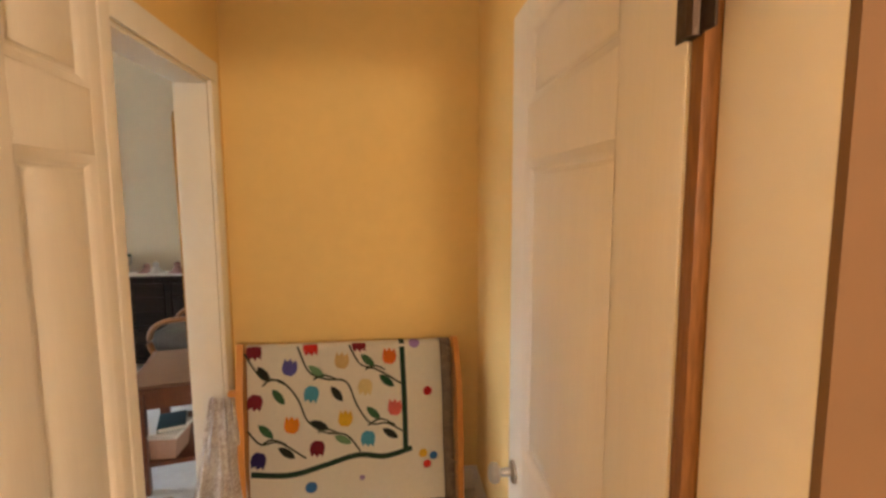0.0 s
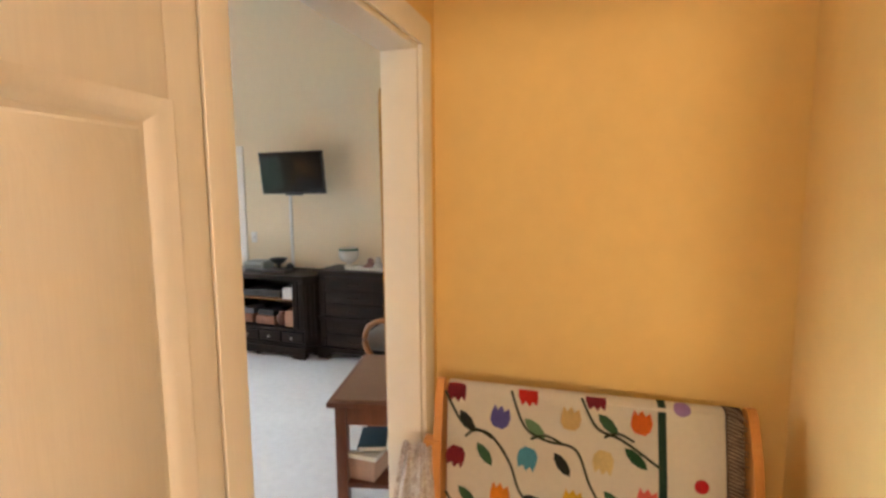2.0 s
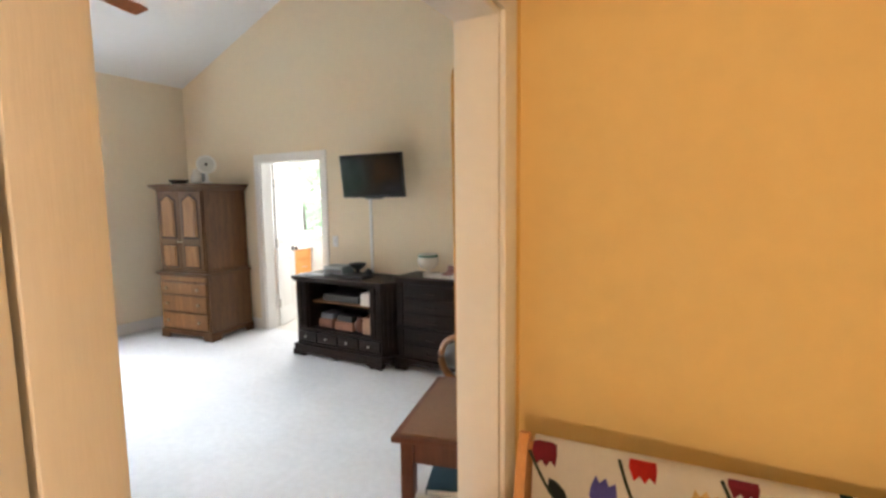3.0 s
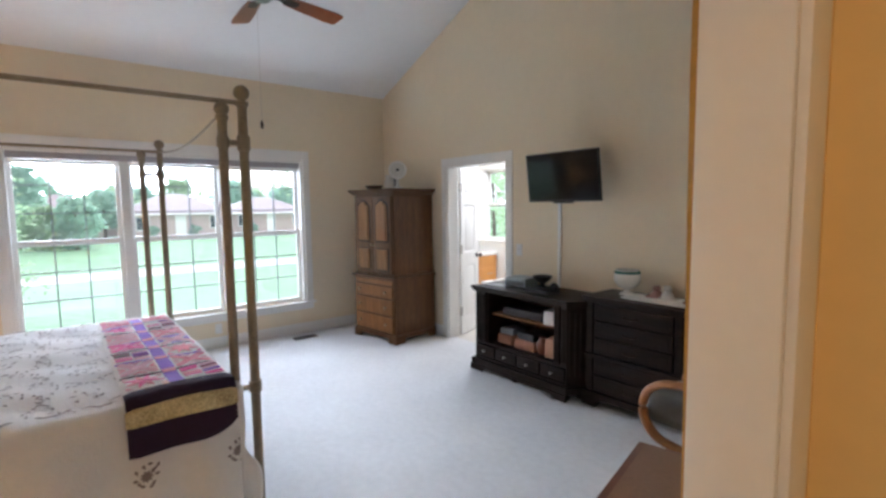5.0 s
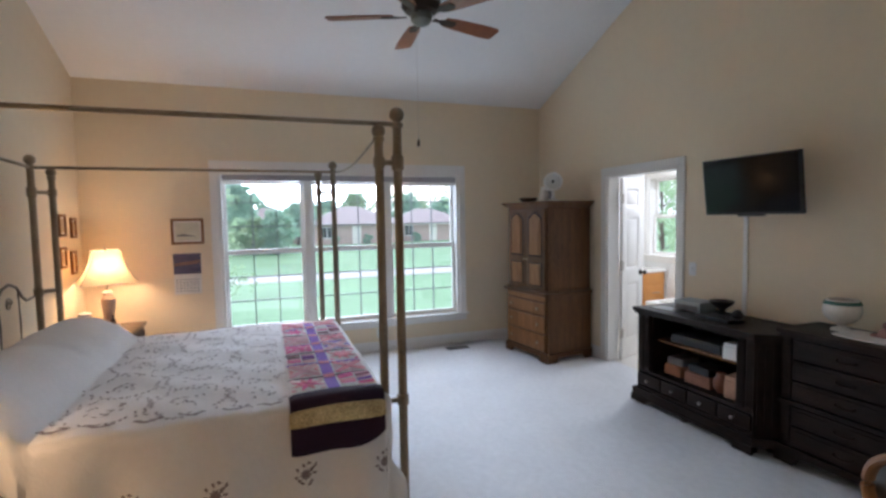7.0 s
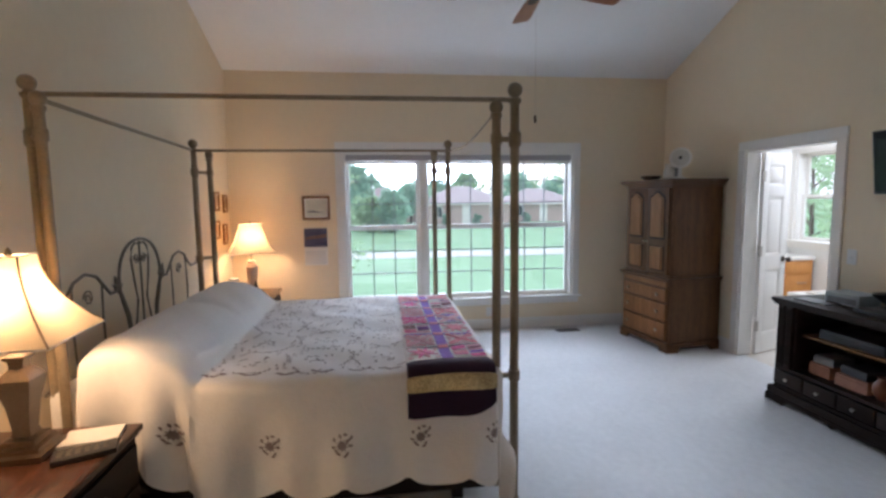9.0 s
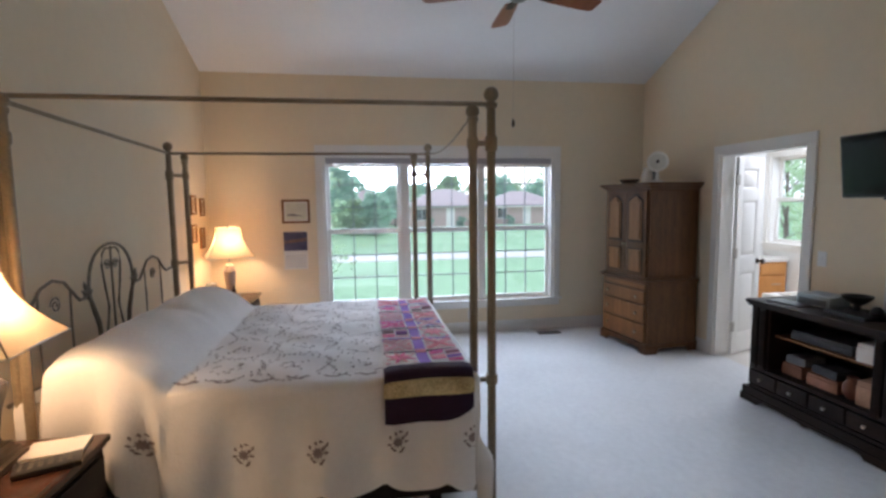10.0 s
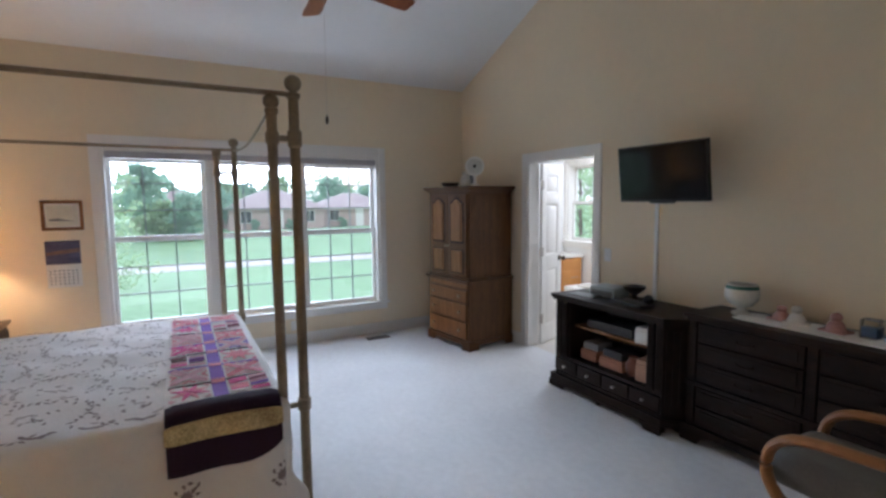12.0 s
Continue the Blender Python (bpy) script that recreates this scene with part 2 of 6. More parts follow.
def finish(name, bm, material, smooth=True):
    bmesh.ops.recalc_face_normals(bm, faces=bm.faces[:])
    me = bpy.data.meshes.new(name)
    bm.to_mesh(me)
    bm.free()
    if smooth:
        me.shade_smooth()
        me.set_sharp_from_angle(angle=radians(35))
    me.materials.append(material)
    return me


def part(name, bm, material, parent, label=""):
    ob = new(name, finish(name, bm, material))
    ob.parent = parent
    if label:
        ob["label"] = label
    return ob


def thing(name, label, category, at=(0, 0, 0), rz=0.0, group="", kind=""):
    ob = new(name)
    ob.matrix_basis = pose(*at, 0, 0, rz)
    return tagged(ob, label, category, group, kind)


def solid(name, bm, material, label, category, at=(0, 0, 0), rz=0.0, group="", kind=""):
    ob = new(name, finish(name, bm, material))
    ob.matrix_basis = pose(*at, 0, 0, rz)
    return tagged(ob, label, category, group, kind)


def structure(name, bm, material, label, category):
    return solid(name, bm, material, label, category, kind="structure")


# ---- the shell ----
structure("floor", box(WX - 0.15, -2.1, -0.2, 1.3, NY + 0.07, 0.0), M_CARPET, "pale grey-white cut pile carpet floor", "floor")
bm = box(WX - 0.15, NY + 0.07, -0.2, -3.0, 7.35, 0.0)
structure("bath_floor", bm, M_TILE, "pale beige tiled bathroom floor", "floor")

# west wall with the wide window opening
OY0, OY1, OZ0, OZ1 = 1.235, 4.005, 0.40, 2.15
bm = bmesh.new()
bbox(bm, WX - 0.15, SY - 0.15, 0, WX, OY0, EAVE)
bbox(bm, WX - 0.15, OY1, 0, WX, NY + 0.14, EAVE)
bbox(bm, WX - 0.15, OY0, 0, WX, OY1, OZ0)
bbox(bm, WX - 0.15, OY0, OZ1, WX, OY1, EAVE)
structure("wall_west", bm, M_CREAM, "cream painted wall with a wide window", "wall")


DX0, DX1, DZ = -4.90, -3.94, 2.03
bm = bmesh.new()
bbox(bm, WX, NY, 0, DX0, NY + 0.14, EAVE)
bbox(bm, DX1, NY, 0, EX + 0.07, NY + 0.14, EAVE)
bbox(bm, DX0, NY, DZ, DX1, NY + 0.14, EAVE)
prism_into(bm, [(WX, EAVE), (EX + 0.07, EAVE), (EX + 0.07, EAST_H), (RIDGE_X, RIDGE)], NY, NY + 0.14, 'y')
structure("wall_north", bm, M_CREAM, "cream gabled wall with a bathroom doorway", "wall")
bm = box(WX, SY - 0.15, 0, EX, SY, EAVE)
prism_into(bm, [(WX, EAVE), (EX, EAVE), (EX, EAST_H), (RIDGE_X, RIDGE)], SY - 0.15, SY, 'y')
structure("wall_south", bm, M_CREAM, "cream gabled wall behind the bed", "wall")

# east wall: a bedroom face and a vestibule face, with the cased opening
A0, A1, AZ = 1.36, 2.485, 2.11
for nm, x0, x1, mt, top, ya, lab in (("wall_east", EX, EX + 0.066, M_CREAM, EAST_H + 0.1, SY - 0.15, "cream wall beside the bedroom entrance"),
                                     ("wall_vestibule_west", EX + 0.066, VX, M_YELLOW, 2.8, -2.1, "golden yellow vestibule wall with cased opening")):
    bm = box(x0, ya, 0, x1, A0, top)
    bbox(bm, x0, A1, 0, x1, NY if nm == "wall_east" else VQ + 0.14, top)
    bbox(bm, x0, A0, AZ, x1, A1, top)
    structure(nm, bm, mt, lab, "wall")
structure("wall_vestibule_north", box(VX, VQ, 0, VR + 0.14, VQ + 0.14, 2.8), M_YELLOW, "plain golden yellow vestibule wall", "wall")
structure("wall_vestibule_east", box(VR, 0.66, 0, VR + 0.14, VQ, 2.8), M_YELLOW, "plain golden yellow side wall", "wall")
PX0, PX1 = -0.50, 0.435
bm = box(VX, 0.52, 0, PX0, 0.66, 2.8)
bbox(bm, PX1, 0.52, 0, 1.3, 0.66, 2.8)
bbox(bm, PX0, 0.52, 2.08, PX1, 0.66, 2.8)
structure("wall_entry", bm, M_YELLOW, "golden yellow wall round the entry doorway", "wall")
# dark skins added over the hall face and jamb edge, which the bulb overlights
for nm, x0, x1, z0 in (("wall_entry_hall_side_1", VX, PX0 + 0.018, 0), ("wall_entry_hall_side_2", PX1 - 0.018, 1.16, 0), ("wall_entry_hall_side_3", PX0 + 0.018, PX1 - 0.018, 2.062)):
    structure(nm, box(x0, 0.510, z0, x1, 0.520, 2.74), M_BROWN, "dark tan skin added over the hall face of the entry wall", "wall")
# hall box closes the space behind the camera; its dark brown limits bounce light
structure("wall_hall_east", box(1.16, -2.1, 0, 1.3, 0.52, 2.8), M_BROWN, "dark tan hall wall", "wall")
structure("wall_hall_south", box(VX, -2.24, 0, 1.3, -2.1, 2.8), M_BROWN, "dark tan hall end wall", "wall")
structure("ceiling_hall", box(EX + 0.066, -2.24, 2.74, 1.3, VQ + 0.14, 2.86), M_CEIL, "flat white hall ceiling", "ceiling")
bm = prism([(WX - 0.15, EAVE - 0.06), (RIDGE_X, RIDGE), (EX + 0.07, EAST_H), (EX + 0.07, EAST_H + 0.15), (RIDGE_X, RIDGE + 0.15), (WX - 0.15, EAVE + 0.09)], SY - 0.15, NY + 0.14, 'y')
structure("ceiling", bm, M_CEIL, "white vaulted bedroom ceiling", "ceiling")

# bathroom shell
BN = 6.98
bm = box(WX - 0.15, NY + 0.14, 0, WX, BN, 2.6)
structure("wall_bath_west", bm, M_WHITEWALL, "white bathroom wall", "wall")
bm = bmesh.new()
BW0, BW1, BZ0, BZ1 = -6.22, -4.95, 1.02, 2.15
bbox(bm, WX - 0.15, BN, 0, BW0, BN + 0.14, 2.6)
bbox(bm, BW1, BN, 0, -2.9, BN + 0.14, 2.6)
bbox(bm, BW0, BN, 0, BW1, BN + 0.14, BZ0)
bbox(bm, BW0, BN, BZ1, BW1, BN + 0.14, 2.6)
structure("wall_bath_north", bm, M_WHITEWALL, "white bathroom wall with a window", "wall")
structure("wall_bath_east", box(-3.04, NY + 0.14, 0, -2.9, BN, 2.6), M_WHITEWALL, "white bathroom side wall", "wall")
structure("ceiling_bath", box(WX - 0.15, NY + 0.14, 2.6, -2.9, BN + 0.14, 2.72), M_CEIL, "white bathroom ceiling", "ceiling")


# trim
def casing_piece(bm, axis, wall, out, a0, a1, z0, z1):
    """A flat board with softened edges, on a wall face."""
    if axis == 'x':
        bbox(bm, wall, a0, z0, wall + out * 0.018, a1, z1, 0.008)
    else:
        bbox(bm, a0, wall, z0, a1, wall + out * 0.018, z1, 0.008)


def cased_opening(name, axis, wall, out, a0, a1, z, w, label):
    """Casing round an opening: two legs and a head."""
    ob = thing(name, label, "door frame", kind="structure")
    for nm, p0, p1, q0, q1 in (("casing", a0 - w, a0, 0, z), ("casing", a1, a1 + w, 0, z), ("head_casing", a0 - w, a1 + w, z, z + w)):
        bm = bmesh.new()
        casing_piece(bm, axis, wall, out, p0, p1, q0, q1)
        part(nm, bm, M_TRIM, ob)
    return ob


def jamb_lining(ob, axis, d0, d1, a0, a1, z, t=0.018):
    """Boards that line an opening through the wall."""
    for nm, p0, p1, q0, q1 in (("jamb", a0, a0 + t, 0, z), ("jamb", a1 - t, a1, 0, z), ("head_jamb", a0 + t, a1 - t, z - t, z)):
        part(nm, box(d0, p0, q0, d1, p1, q1, 0.003) if axis == 'x' else box(p0, d0, q0, p1, d1, q1, 0.003), M_TRIM, ob)


f = cased_opening("bedroom_door_frame", 'x', VX, 1, A0, A1, AZ, 0.095, "white painted casing round the bedroom opening")
jamb_lining(f, 'x', EX - 0.002, VX + 0.002, A0, A1, AZ)
for nm, p0, p1, q0, q1 in (("casing", A0 - 0.09, A0, 0, AZ), ("casing", A1, A1 + 0.09, 0, AZ), ("head_casing", A0 - 0.09, A1 + 0.09, AZ, AZ + 0.09)):
    part(nm, box(EX - 0.016, p0, q0, EX, p1, q1, 0.004), M_TRIM, f)
f = cased_opening("bathroom_door_frame", 'y', NY, -1, DX0, DX1, DZ, 0.085, "white painted casing round the bathroom doorway")
jamb_lining(f, 'y', NY - 0.002, NY + 0.142, DX0, DX1, DZ)
f = cased_opening("entry_door_frame", 'y', 0.66, 1, PX0, PX1, 2.08, 0.085, "white painted casing round the entry doorway")
jamb_lining(f, 'y', 0.5205, 0.662, PX0, PX1, 2.08)
# added strip; its oak brown stands in for shade on the painted jamb edge
part("jamb_edge", box(0.399, 0.6635, 0, 0.434, 0.686, 2.06, 0.003), M_OAK2, f, "brown strip for the shaded jamb edge")


def board(name, x0, y0, x1, y1, h=0.13):
    bm = box(x0, y0, 0, x1, y1, h - 0.02, 0.003)
    bbox(bm, x0 + (0.004 if x1 - x0 < 0.05 else 0), y0 + (0.004 if y1 - y0 < 0.05 else 0), h - 0.02, x1 - (0.004 if x1 - x0 < 0.05 else 0), y1 - (0.004 if y1 - y0 < 0.05 else 0), h, 0.003)
    structure(name, bm, M_TRIM, "white painted baseboard", "baseboard")


board("baseboard_west", WX, SY + 0.015, WX + 0.015, NY - 0.015)
board("baseboard_north_1", WX + 0.016, NY - 0.015, DX0 - 0.086, NY)
board("baseboard_north_2", DX1 + 0.086, NY - 0.015, EX, NY)
board("baseboard_south", WX + 0.016, SY, EX, SY + 0.015)
board("baseboard_vestibule_north", VX + 0.02, VQ - 0.015, VR - 0.016, VQ)
board("baseboard_vestibule_east", VR - 0.015, 0.76, VR, VQ)


# windows
def window(name, ax, face, out, a0, a1, z0, z1, units, cols, rows, wc, label, sill_out=0.05, head=0.028):
    """Double-hung units side by side. Built along a, at depth d from the wall face; out points into the room."""
    win = thing(name, label, "window", kind="structure")

    def bx(p0, d0, q0, p1, d1, q1, bev=0.003):
        d0, d1 = face + out * d0, face + out * d1
        return box(min(d0, d1), p0, q0, max(d0, d1), p1, q1, bev) if ax == 'x' else box(p0, min(d0, d1), q0, p1, max(d0, d1), q1, bev)
    for p0, p1, q0, q1 in ((a0 - wc, a0, z0, z1 + wc), (a1, a1 + wc, z0, z1 + wc), (a0, a1, z1, z1 + wc + head)):
        part("window_frame", bx(p0, 0, q0, p1, 0.018, q1 + (head if q1 == z1 + wc else 0)), M_TRIM, win)
    part("window_sill", bx(a0 - wc - 0.025, -0.06, z0 - 0.025, a1 + wc + 0.025, sill_out, z0, 0.008), M_TRIM, win)
    part("apron", bx(a0 - wc, 0, z0 - 0.10, a1 + wc, 0.014, z0 - 0.025), M_TRIM, win)
    for p0, p1 in ((a0, a0 + 0.03), (a1 - 0.03, a1)):
        part("window_frame", bx(p0, -0.15, z0, p1, 0, z1), M_TRIM, win)
    part("window_frame", bx(a0 + 0.03, -0.15, z1 - 0.03, a1 - 0.03, 0, z1), M_TRIM, win)
    mull = 0.075
    w = (a1 - a0 - 0.06 - mull * (units - 1)) / units
    zm = (z0 + z1) / 2 - 0.01
    for u in range(units):
        s = a0 + 0.03 + u * (w + mull)
        e = s + w
        if u:
            part("mullion", bx(s - mull, -0.14, z0, s, -0.01, z1 - 0.03), M_TRIM, win)
        for q0, q1, d in ((z0, zm + 0.03, -0.075), (zm - 0.03, z1 - 0.03, -0.115)):
            fr = 0.038
            for p0, p1, r0, r1 in ((s, s + fr, q0, q1), (e - fr, e, q0, q1), (s + fr, e - fr, q0, q0 + fr + 0.008), (s + fr, e - fr, q1 - fr, q1)):
                part("sash_rail", bx(p0, d - 0.035, r0, p1, d, r1), M_TRIM, win)
            g0, g1, h0, h1 = s + fr, e - fr, q0 + fr + 0.008, q1 - fr
            pane = part("pane", bx(g0, d - 0.02, h0, g1, d - 0.016, h1, 0), M_PANE, win)
            pane.visible_shadow = False
            for k in range(1, cols):
                c = g0 + (g1 - g0) * k / cols
                part("muntin", bx(c - 0.006, d - 0.026, h0, c + 0.006, d - 0.01, h1, 0), M_GRILLE, win)
            for k in range(1, rows):
                c = h0 + (h1 - h0) * k / rows
                part("muntin", bx(g0, d - 0.025, c - 0.006, g1, d - 0.011, c + 0.006, 0), M_GRILLE, win)
    return win


window("window_1", 'x', WX, 1, OY0, OY1, OZ0, OZ1, 3, 3, 3, 0.082, "wide white triple double-hung window with grids")
window("window_2", 'y', BN, -1, BW0, BW1, BZ0, BZ1, 1, 1, 1, 0.08, "white bathroom window above the tub")

blind = thing("roller_blind", "grey blind rolled up at the window head", "blind")
part("headrail", box(WX - 0.06, OY0 + 0.035, 2.05, WX - 0.005, OY1 - 0.035, 2.115, 0.01), mat("grey_blind", (0.42, 0.40, 0.42), 0.8, var=0.06), blind)
for k in range(4):
    part("slat", box(WX - 0.058 + 0.003 * k, OY0 + 0.04, 2.012 + 0.009 * k, WX - 0.01, OY1 - 0.04, 2.019 + 0.009 * k, 0.002), M_WPLASTIC, blind)
part("pull_cord", tube([(WX - 0.03, 3.10, 2.05), (WX - 0.028, 3.08, 1.8), (WX - 0.03, 3.03, 1.55), (WX - 0.03, 3.04, 1.40)], 0.006, 6), M_BLACK, blind)


# ---- doors ----
def panel_leaf(door, w, h, panels, mt, t=0.035):
    """A door leaf along local x from 0, thickness in y, with sunk and raised panels on both faces. panels: (x0, x1, z0, z1)."""
    part("leaf", box(0, -t / 2 + 0.0165, 0.012, w, t / 2 - 0.0165, h), mt, door)
    zs = sorted({(p[2], p[3]) for p in panels})
    cols = sorted({(p[0], p[1]) for p in panels})
    for sgn in (-1, 1):
        ya, yb = sorted((sgn * (t / 2 - 0.017), sgn * t / 2))
        cuts = [0] + [v for c in cols for v in c] + [w]
        for i in range(0, len(cuts), 2):
            part("stile", box(cuts[i], ya, 0.012, cuts[i + 1], yb, h, 0.003), mt, door)
        zc = [0.012] + [v for z in zs for v in z] + [h]
        for c0, c1 in cols:
            for i in range(0, len(zc), 2):
                part("rail", box(c0, ya, zc[i], c1, yb, zc[i + 1], 0.003), mt, door)
        for x0, x1, z0, z1 in panels:
            # moulded frame down to the groove, then a long slope up to the raised field
            bm = bmesh.new()
            rings = []
            for inset, depth in ((-0.004, 0.0), (0.004, 0.0035), (0.010, 0.005), (0.021, 0.015), (0.027, 0.015), (0.031, 0.012), (0.070, 0.002), (0.074, 0.001)):
                y = sgn * (t / 2 - depth + 0.001)
                rings.append([bm.verts.new((x, y, z)) for x, z in ((x0 + inset, z0 + inset), (x1 - inset, z0 + inset), (x1 - inset, z1 - inset), (x0 + inset, z1 - inset))])
            bm.faces.new(rings[-1])
            for lo, hi in zip(rings, rings[1:]):
                for i in range(4):
                    bm.faces.new((lo[i], lo[(i + 1) % 4], hi[(i + 1) % 4], hi[i]))
            part("panel", bm, mt, door)


def lever(door, x, z, side, t=0.035, mt=None):
    mt = mt or M_NICKEL
    h = part("handle", lathe([(0.0, 0), (0.03, 0.0), (0.03, 0.008), (0.012, 0.012), (0.011, 0.04), (0.026, 0.046), (0.028, 0.06), (0.02, 0.07), (0.0, 0.072)], 16), mt, door, "brushed nickel knob")
    h.matrix_basis = pose(x, side * t / 2, z, -90 * side, 0, 0)


def hinge(door, x, z, y, mt):
    bm = tube([(x, y, z - 0.05), (x, y, z + 0.05)], 0.011, 10)
    bbox(bm, x - 0.034, y - 0.004, z - 0.048, x + 0.034, y - 0.001, z + 0.048, 0.001)
    lathe_into(bm, [(0.004, -0.008), (0.008, -0.002), (0.009, 0.002), (0.002, 0.006)], 10, (x, y, z + 0.052))
    part("hinge", bm, mt, door, "dark bronze hinge")


def tall_panels(x0, x1):
    return [(x0, x1, 0.22, 0.80), (x0, x1, 0.945, 1.675), (x0, x1, 1.81, 1.99)]


door = thing("door_1", "open white panelled entry door with a nickel knob", "door", (0.415, 0.69, 0), 90.0, kind="structure")
panel_leaf(door, 0.765, 2.05, tall_panels(0.165, 0.632), M_DOOR)
lever(door, 0.70, 0.855, 1)
for z in (0.25, 1.02, 1.812):
    hinge(door, -0.012, z, 0.02, M_BRONZE)
door = thing("door_2", "open white panelled door beside the entry", "door", (-0.4925, 0.865, 0), 94.6, kind="structure")
panel_leaf(door, 0.402, 2.05, tall_panels(0.115, 0.354), M_DOOR)
part("edge_strip", box(0.406, -0.0195, 0.012, 0.456, 0.0195, 2.05, 0.006), M_DOOR, door, "plain strip along the closing edge")
lever(door, 0.431, 0.87, -1)
door = thing("door_3", "open white three-panel bathroom door with nickel hinges", "door", (-4.862, NY + 0.155, 0), 111.0, kind="structure")
panel_leaf(door, 0.46, 2.01, [(0.09, 0.37, z0, z1) for z0, z1 in ((0.2, 0.85), (1.0, 1.58), (1.69, 1.90))], M_TRIM)
lever(door, 0.405, 0.95, -1, mt=M_BRONZE)
for z in (0.3, 1.05, 1.78):
    hinge(door, -0.012, z, -0.02, M_NICKEL)

# ---- hall and vestibule lamps, added out of view to go with the fill bulbs ----
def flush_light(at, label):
    lamp = thing("added_ceiling_light", label, "ceiling light", at)
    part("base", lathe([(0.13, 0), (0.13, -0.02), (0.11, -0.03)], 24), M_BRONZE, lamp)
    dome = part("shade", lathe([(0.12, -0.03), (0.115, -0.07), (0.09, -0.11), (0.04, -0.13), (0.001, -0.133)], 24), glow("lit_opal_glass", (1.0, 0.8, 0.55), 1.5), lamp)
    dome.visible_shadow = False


flush_light((0.0, 1.55, 2.74), "added round flush vestibule light, out of view, with opal glass")
pend = thing("added_pendant_light", "made-up hall pendant for the unseen fill bulb, with opal globe", "pendant light", (0.51, -1.5, 2.74))
part("canopy", lathe([(0.06, 0), (0.06, -0.015), (0.02, -0.04)], 20), M_BRONZE, pend)
part("rod", tube([(0, 0, -0.03), (0, 0, -0.72)], 0.006, 8), M_BRONZE, pend)
part("collar", lathe([(0.04, -0.70), (0.045, -0.72), (0.045, -0.75)], 16), M_BRONZE, pend)
bm = bmesh.new()
bmesh.ops.create_uvsphere(bm, u_segments=20, v_segments=14, radius=0.15, matrix=Matrix.Translation((0, 0, -0.88)))
globe = part("globe", bm, glow("lit_globe_glass", (1.0, 0.8, 0.55), 1.5), pend)
globe.visible_shadow = False

# ---- quilt rack with the tulip quilt ----
RACK = ((-0.135, 2.46, 0.0), 8.0)
rack = thing("quilt_rack", "honey oak quilt rack against the yellow wall", "quilt rack", *RACK)
for sx, hz in ((-0.482, 1.0), (0.515, 0.962)):
    prof = [(a, z * hz) for a, z in [(-0.20, 0.0), (-0.175, 0.06), (-0.15, 0.12), (-0.14, 0.40), (-0.12, 0.66), (-0.085, 0.80), (-0.04, 0.91), (-0.015, 0.935), (0.01, 0.93), (0.025, 0.90), (0.06, 0.70), (0.03, 0.55), (0.035, 0.10), (0.12, 0.06), (0.15, 0.0), (0.09, 0.0), (0.0, 0.04), (-0.09, 0.0)]]
    part("end_frame", prism(prof, sx - 0.014, sx + 0.014, 'x'), M_HONEY, rack)
part("top_rail", tube([(-0.47, 0, 0.893), (0.503, 0, 0.858)], 0.013, 10), M_HONEY, rack)
for yy, zz in ((0.02, 0.72), (0, 0.13)):
    part("rail", box(-0.47, yy - 0.012, zz - 0.02, 0.503, yy + 0.012, zz + 0.02, 0.004), M_HONEY, rack)
part("peg", box(-0.53, -0.105, 0.69, -0.47, -0.055, 0.745, 0.006), M_HONEY, rack)

quilt = thing("tulip_quilt", "cream applique quilt with coloured tulips over a rack", "quilt", *RACK)
QW, QL = 0.455, 0.785


def quilt_at(x, s, lift=0.0):
    """A place on the hanging quilt: x across, s down the front from its top fold."""
    wave = 0.006 * math.sin(x * 14 + s * 3) * min(1, s * 3) + 0.004 * math.sin(s * 11 + x * 5)
    tilt = 0.036 * (x + QW) / (2 * QW)
    if s < -0.06:
        return Vector((x, 0.036 + lift - (s + 0.06) * 0.25, 0.898 - tilt + (s + 0.06) * 0.98))
    if s < 0.03:
        # round over the top rail
        a = math.pi * (0.03 - s) / 0.09
        return Vector((x, 0.006 - (0.030 + lift) * math.cos(a), 0.898 - tilt + (0.026 + lift) * math.sin(a)))
    y = -0.024 - 0.19 * min(s - 0.03, 0.22) - 0.12 * max(0, s - 0.25) + wave
    return Vector((x, y - lift, 0.898 - tilt - 0.97 * (s - 0.03) + lift * 0.15))


def quilt_sheet(x0, x1, s0, s1, lift, nx, ns, back=0.012):
    bm = bmesh.new()
    gr = [[bm.verts.new(quilt_at(x0 + (x1 - x0) * i / nx, s0 + (s1 - s0) * j / ns, lift)) for i in range(nx + 1)] for j in range(ns + 1)]
    for j in range(ns):
        for i in range(nx):
            bm.faces.new((gr[j][i], gr[j][i + 1], gr[j + 1][i + 1], gr[j + 1][i]))
    r = bmesh.ops.solidify(bm, geom=bm.faces[:], thickness=back)
    return bm


part("quilt_cloth", quilt_sheet(-QW, QW - 0.015, -0.28, QL, 0.0, 28, 60), M_QUILT, quilt)
M_EDGE = mat("dark_brown_binding", (0.05, 0.03, 0.026), 0.9, col2=(0.16, 0.11, 0.09), scale=25, bump=0.3)
M_FOREST = mat("forest_green_cotton", (0.02, 0.06, 0.04), 0.9, var=0.2, scale=10, bump=0.2)
part("side_binding", quilt_sheet(QW - 0.018, QW + 0.036, -0.28, QL, 0.003, 3, 60), M_EDGE, quilt)
part("hem_binding", quilt_sheet(-QW, QW + 0.036, QL, QL + 0.035, 0.002, 28, 2), M_EDGE, quilt)
bm = bmesh.new()
rnd = random.Random(21)
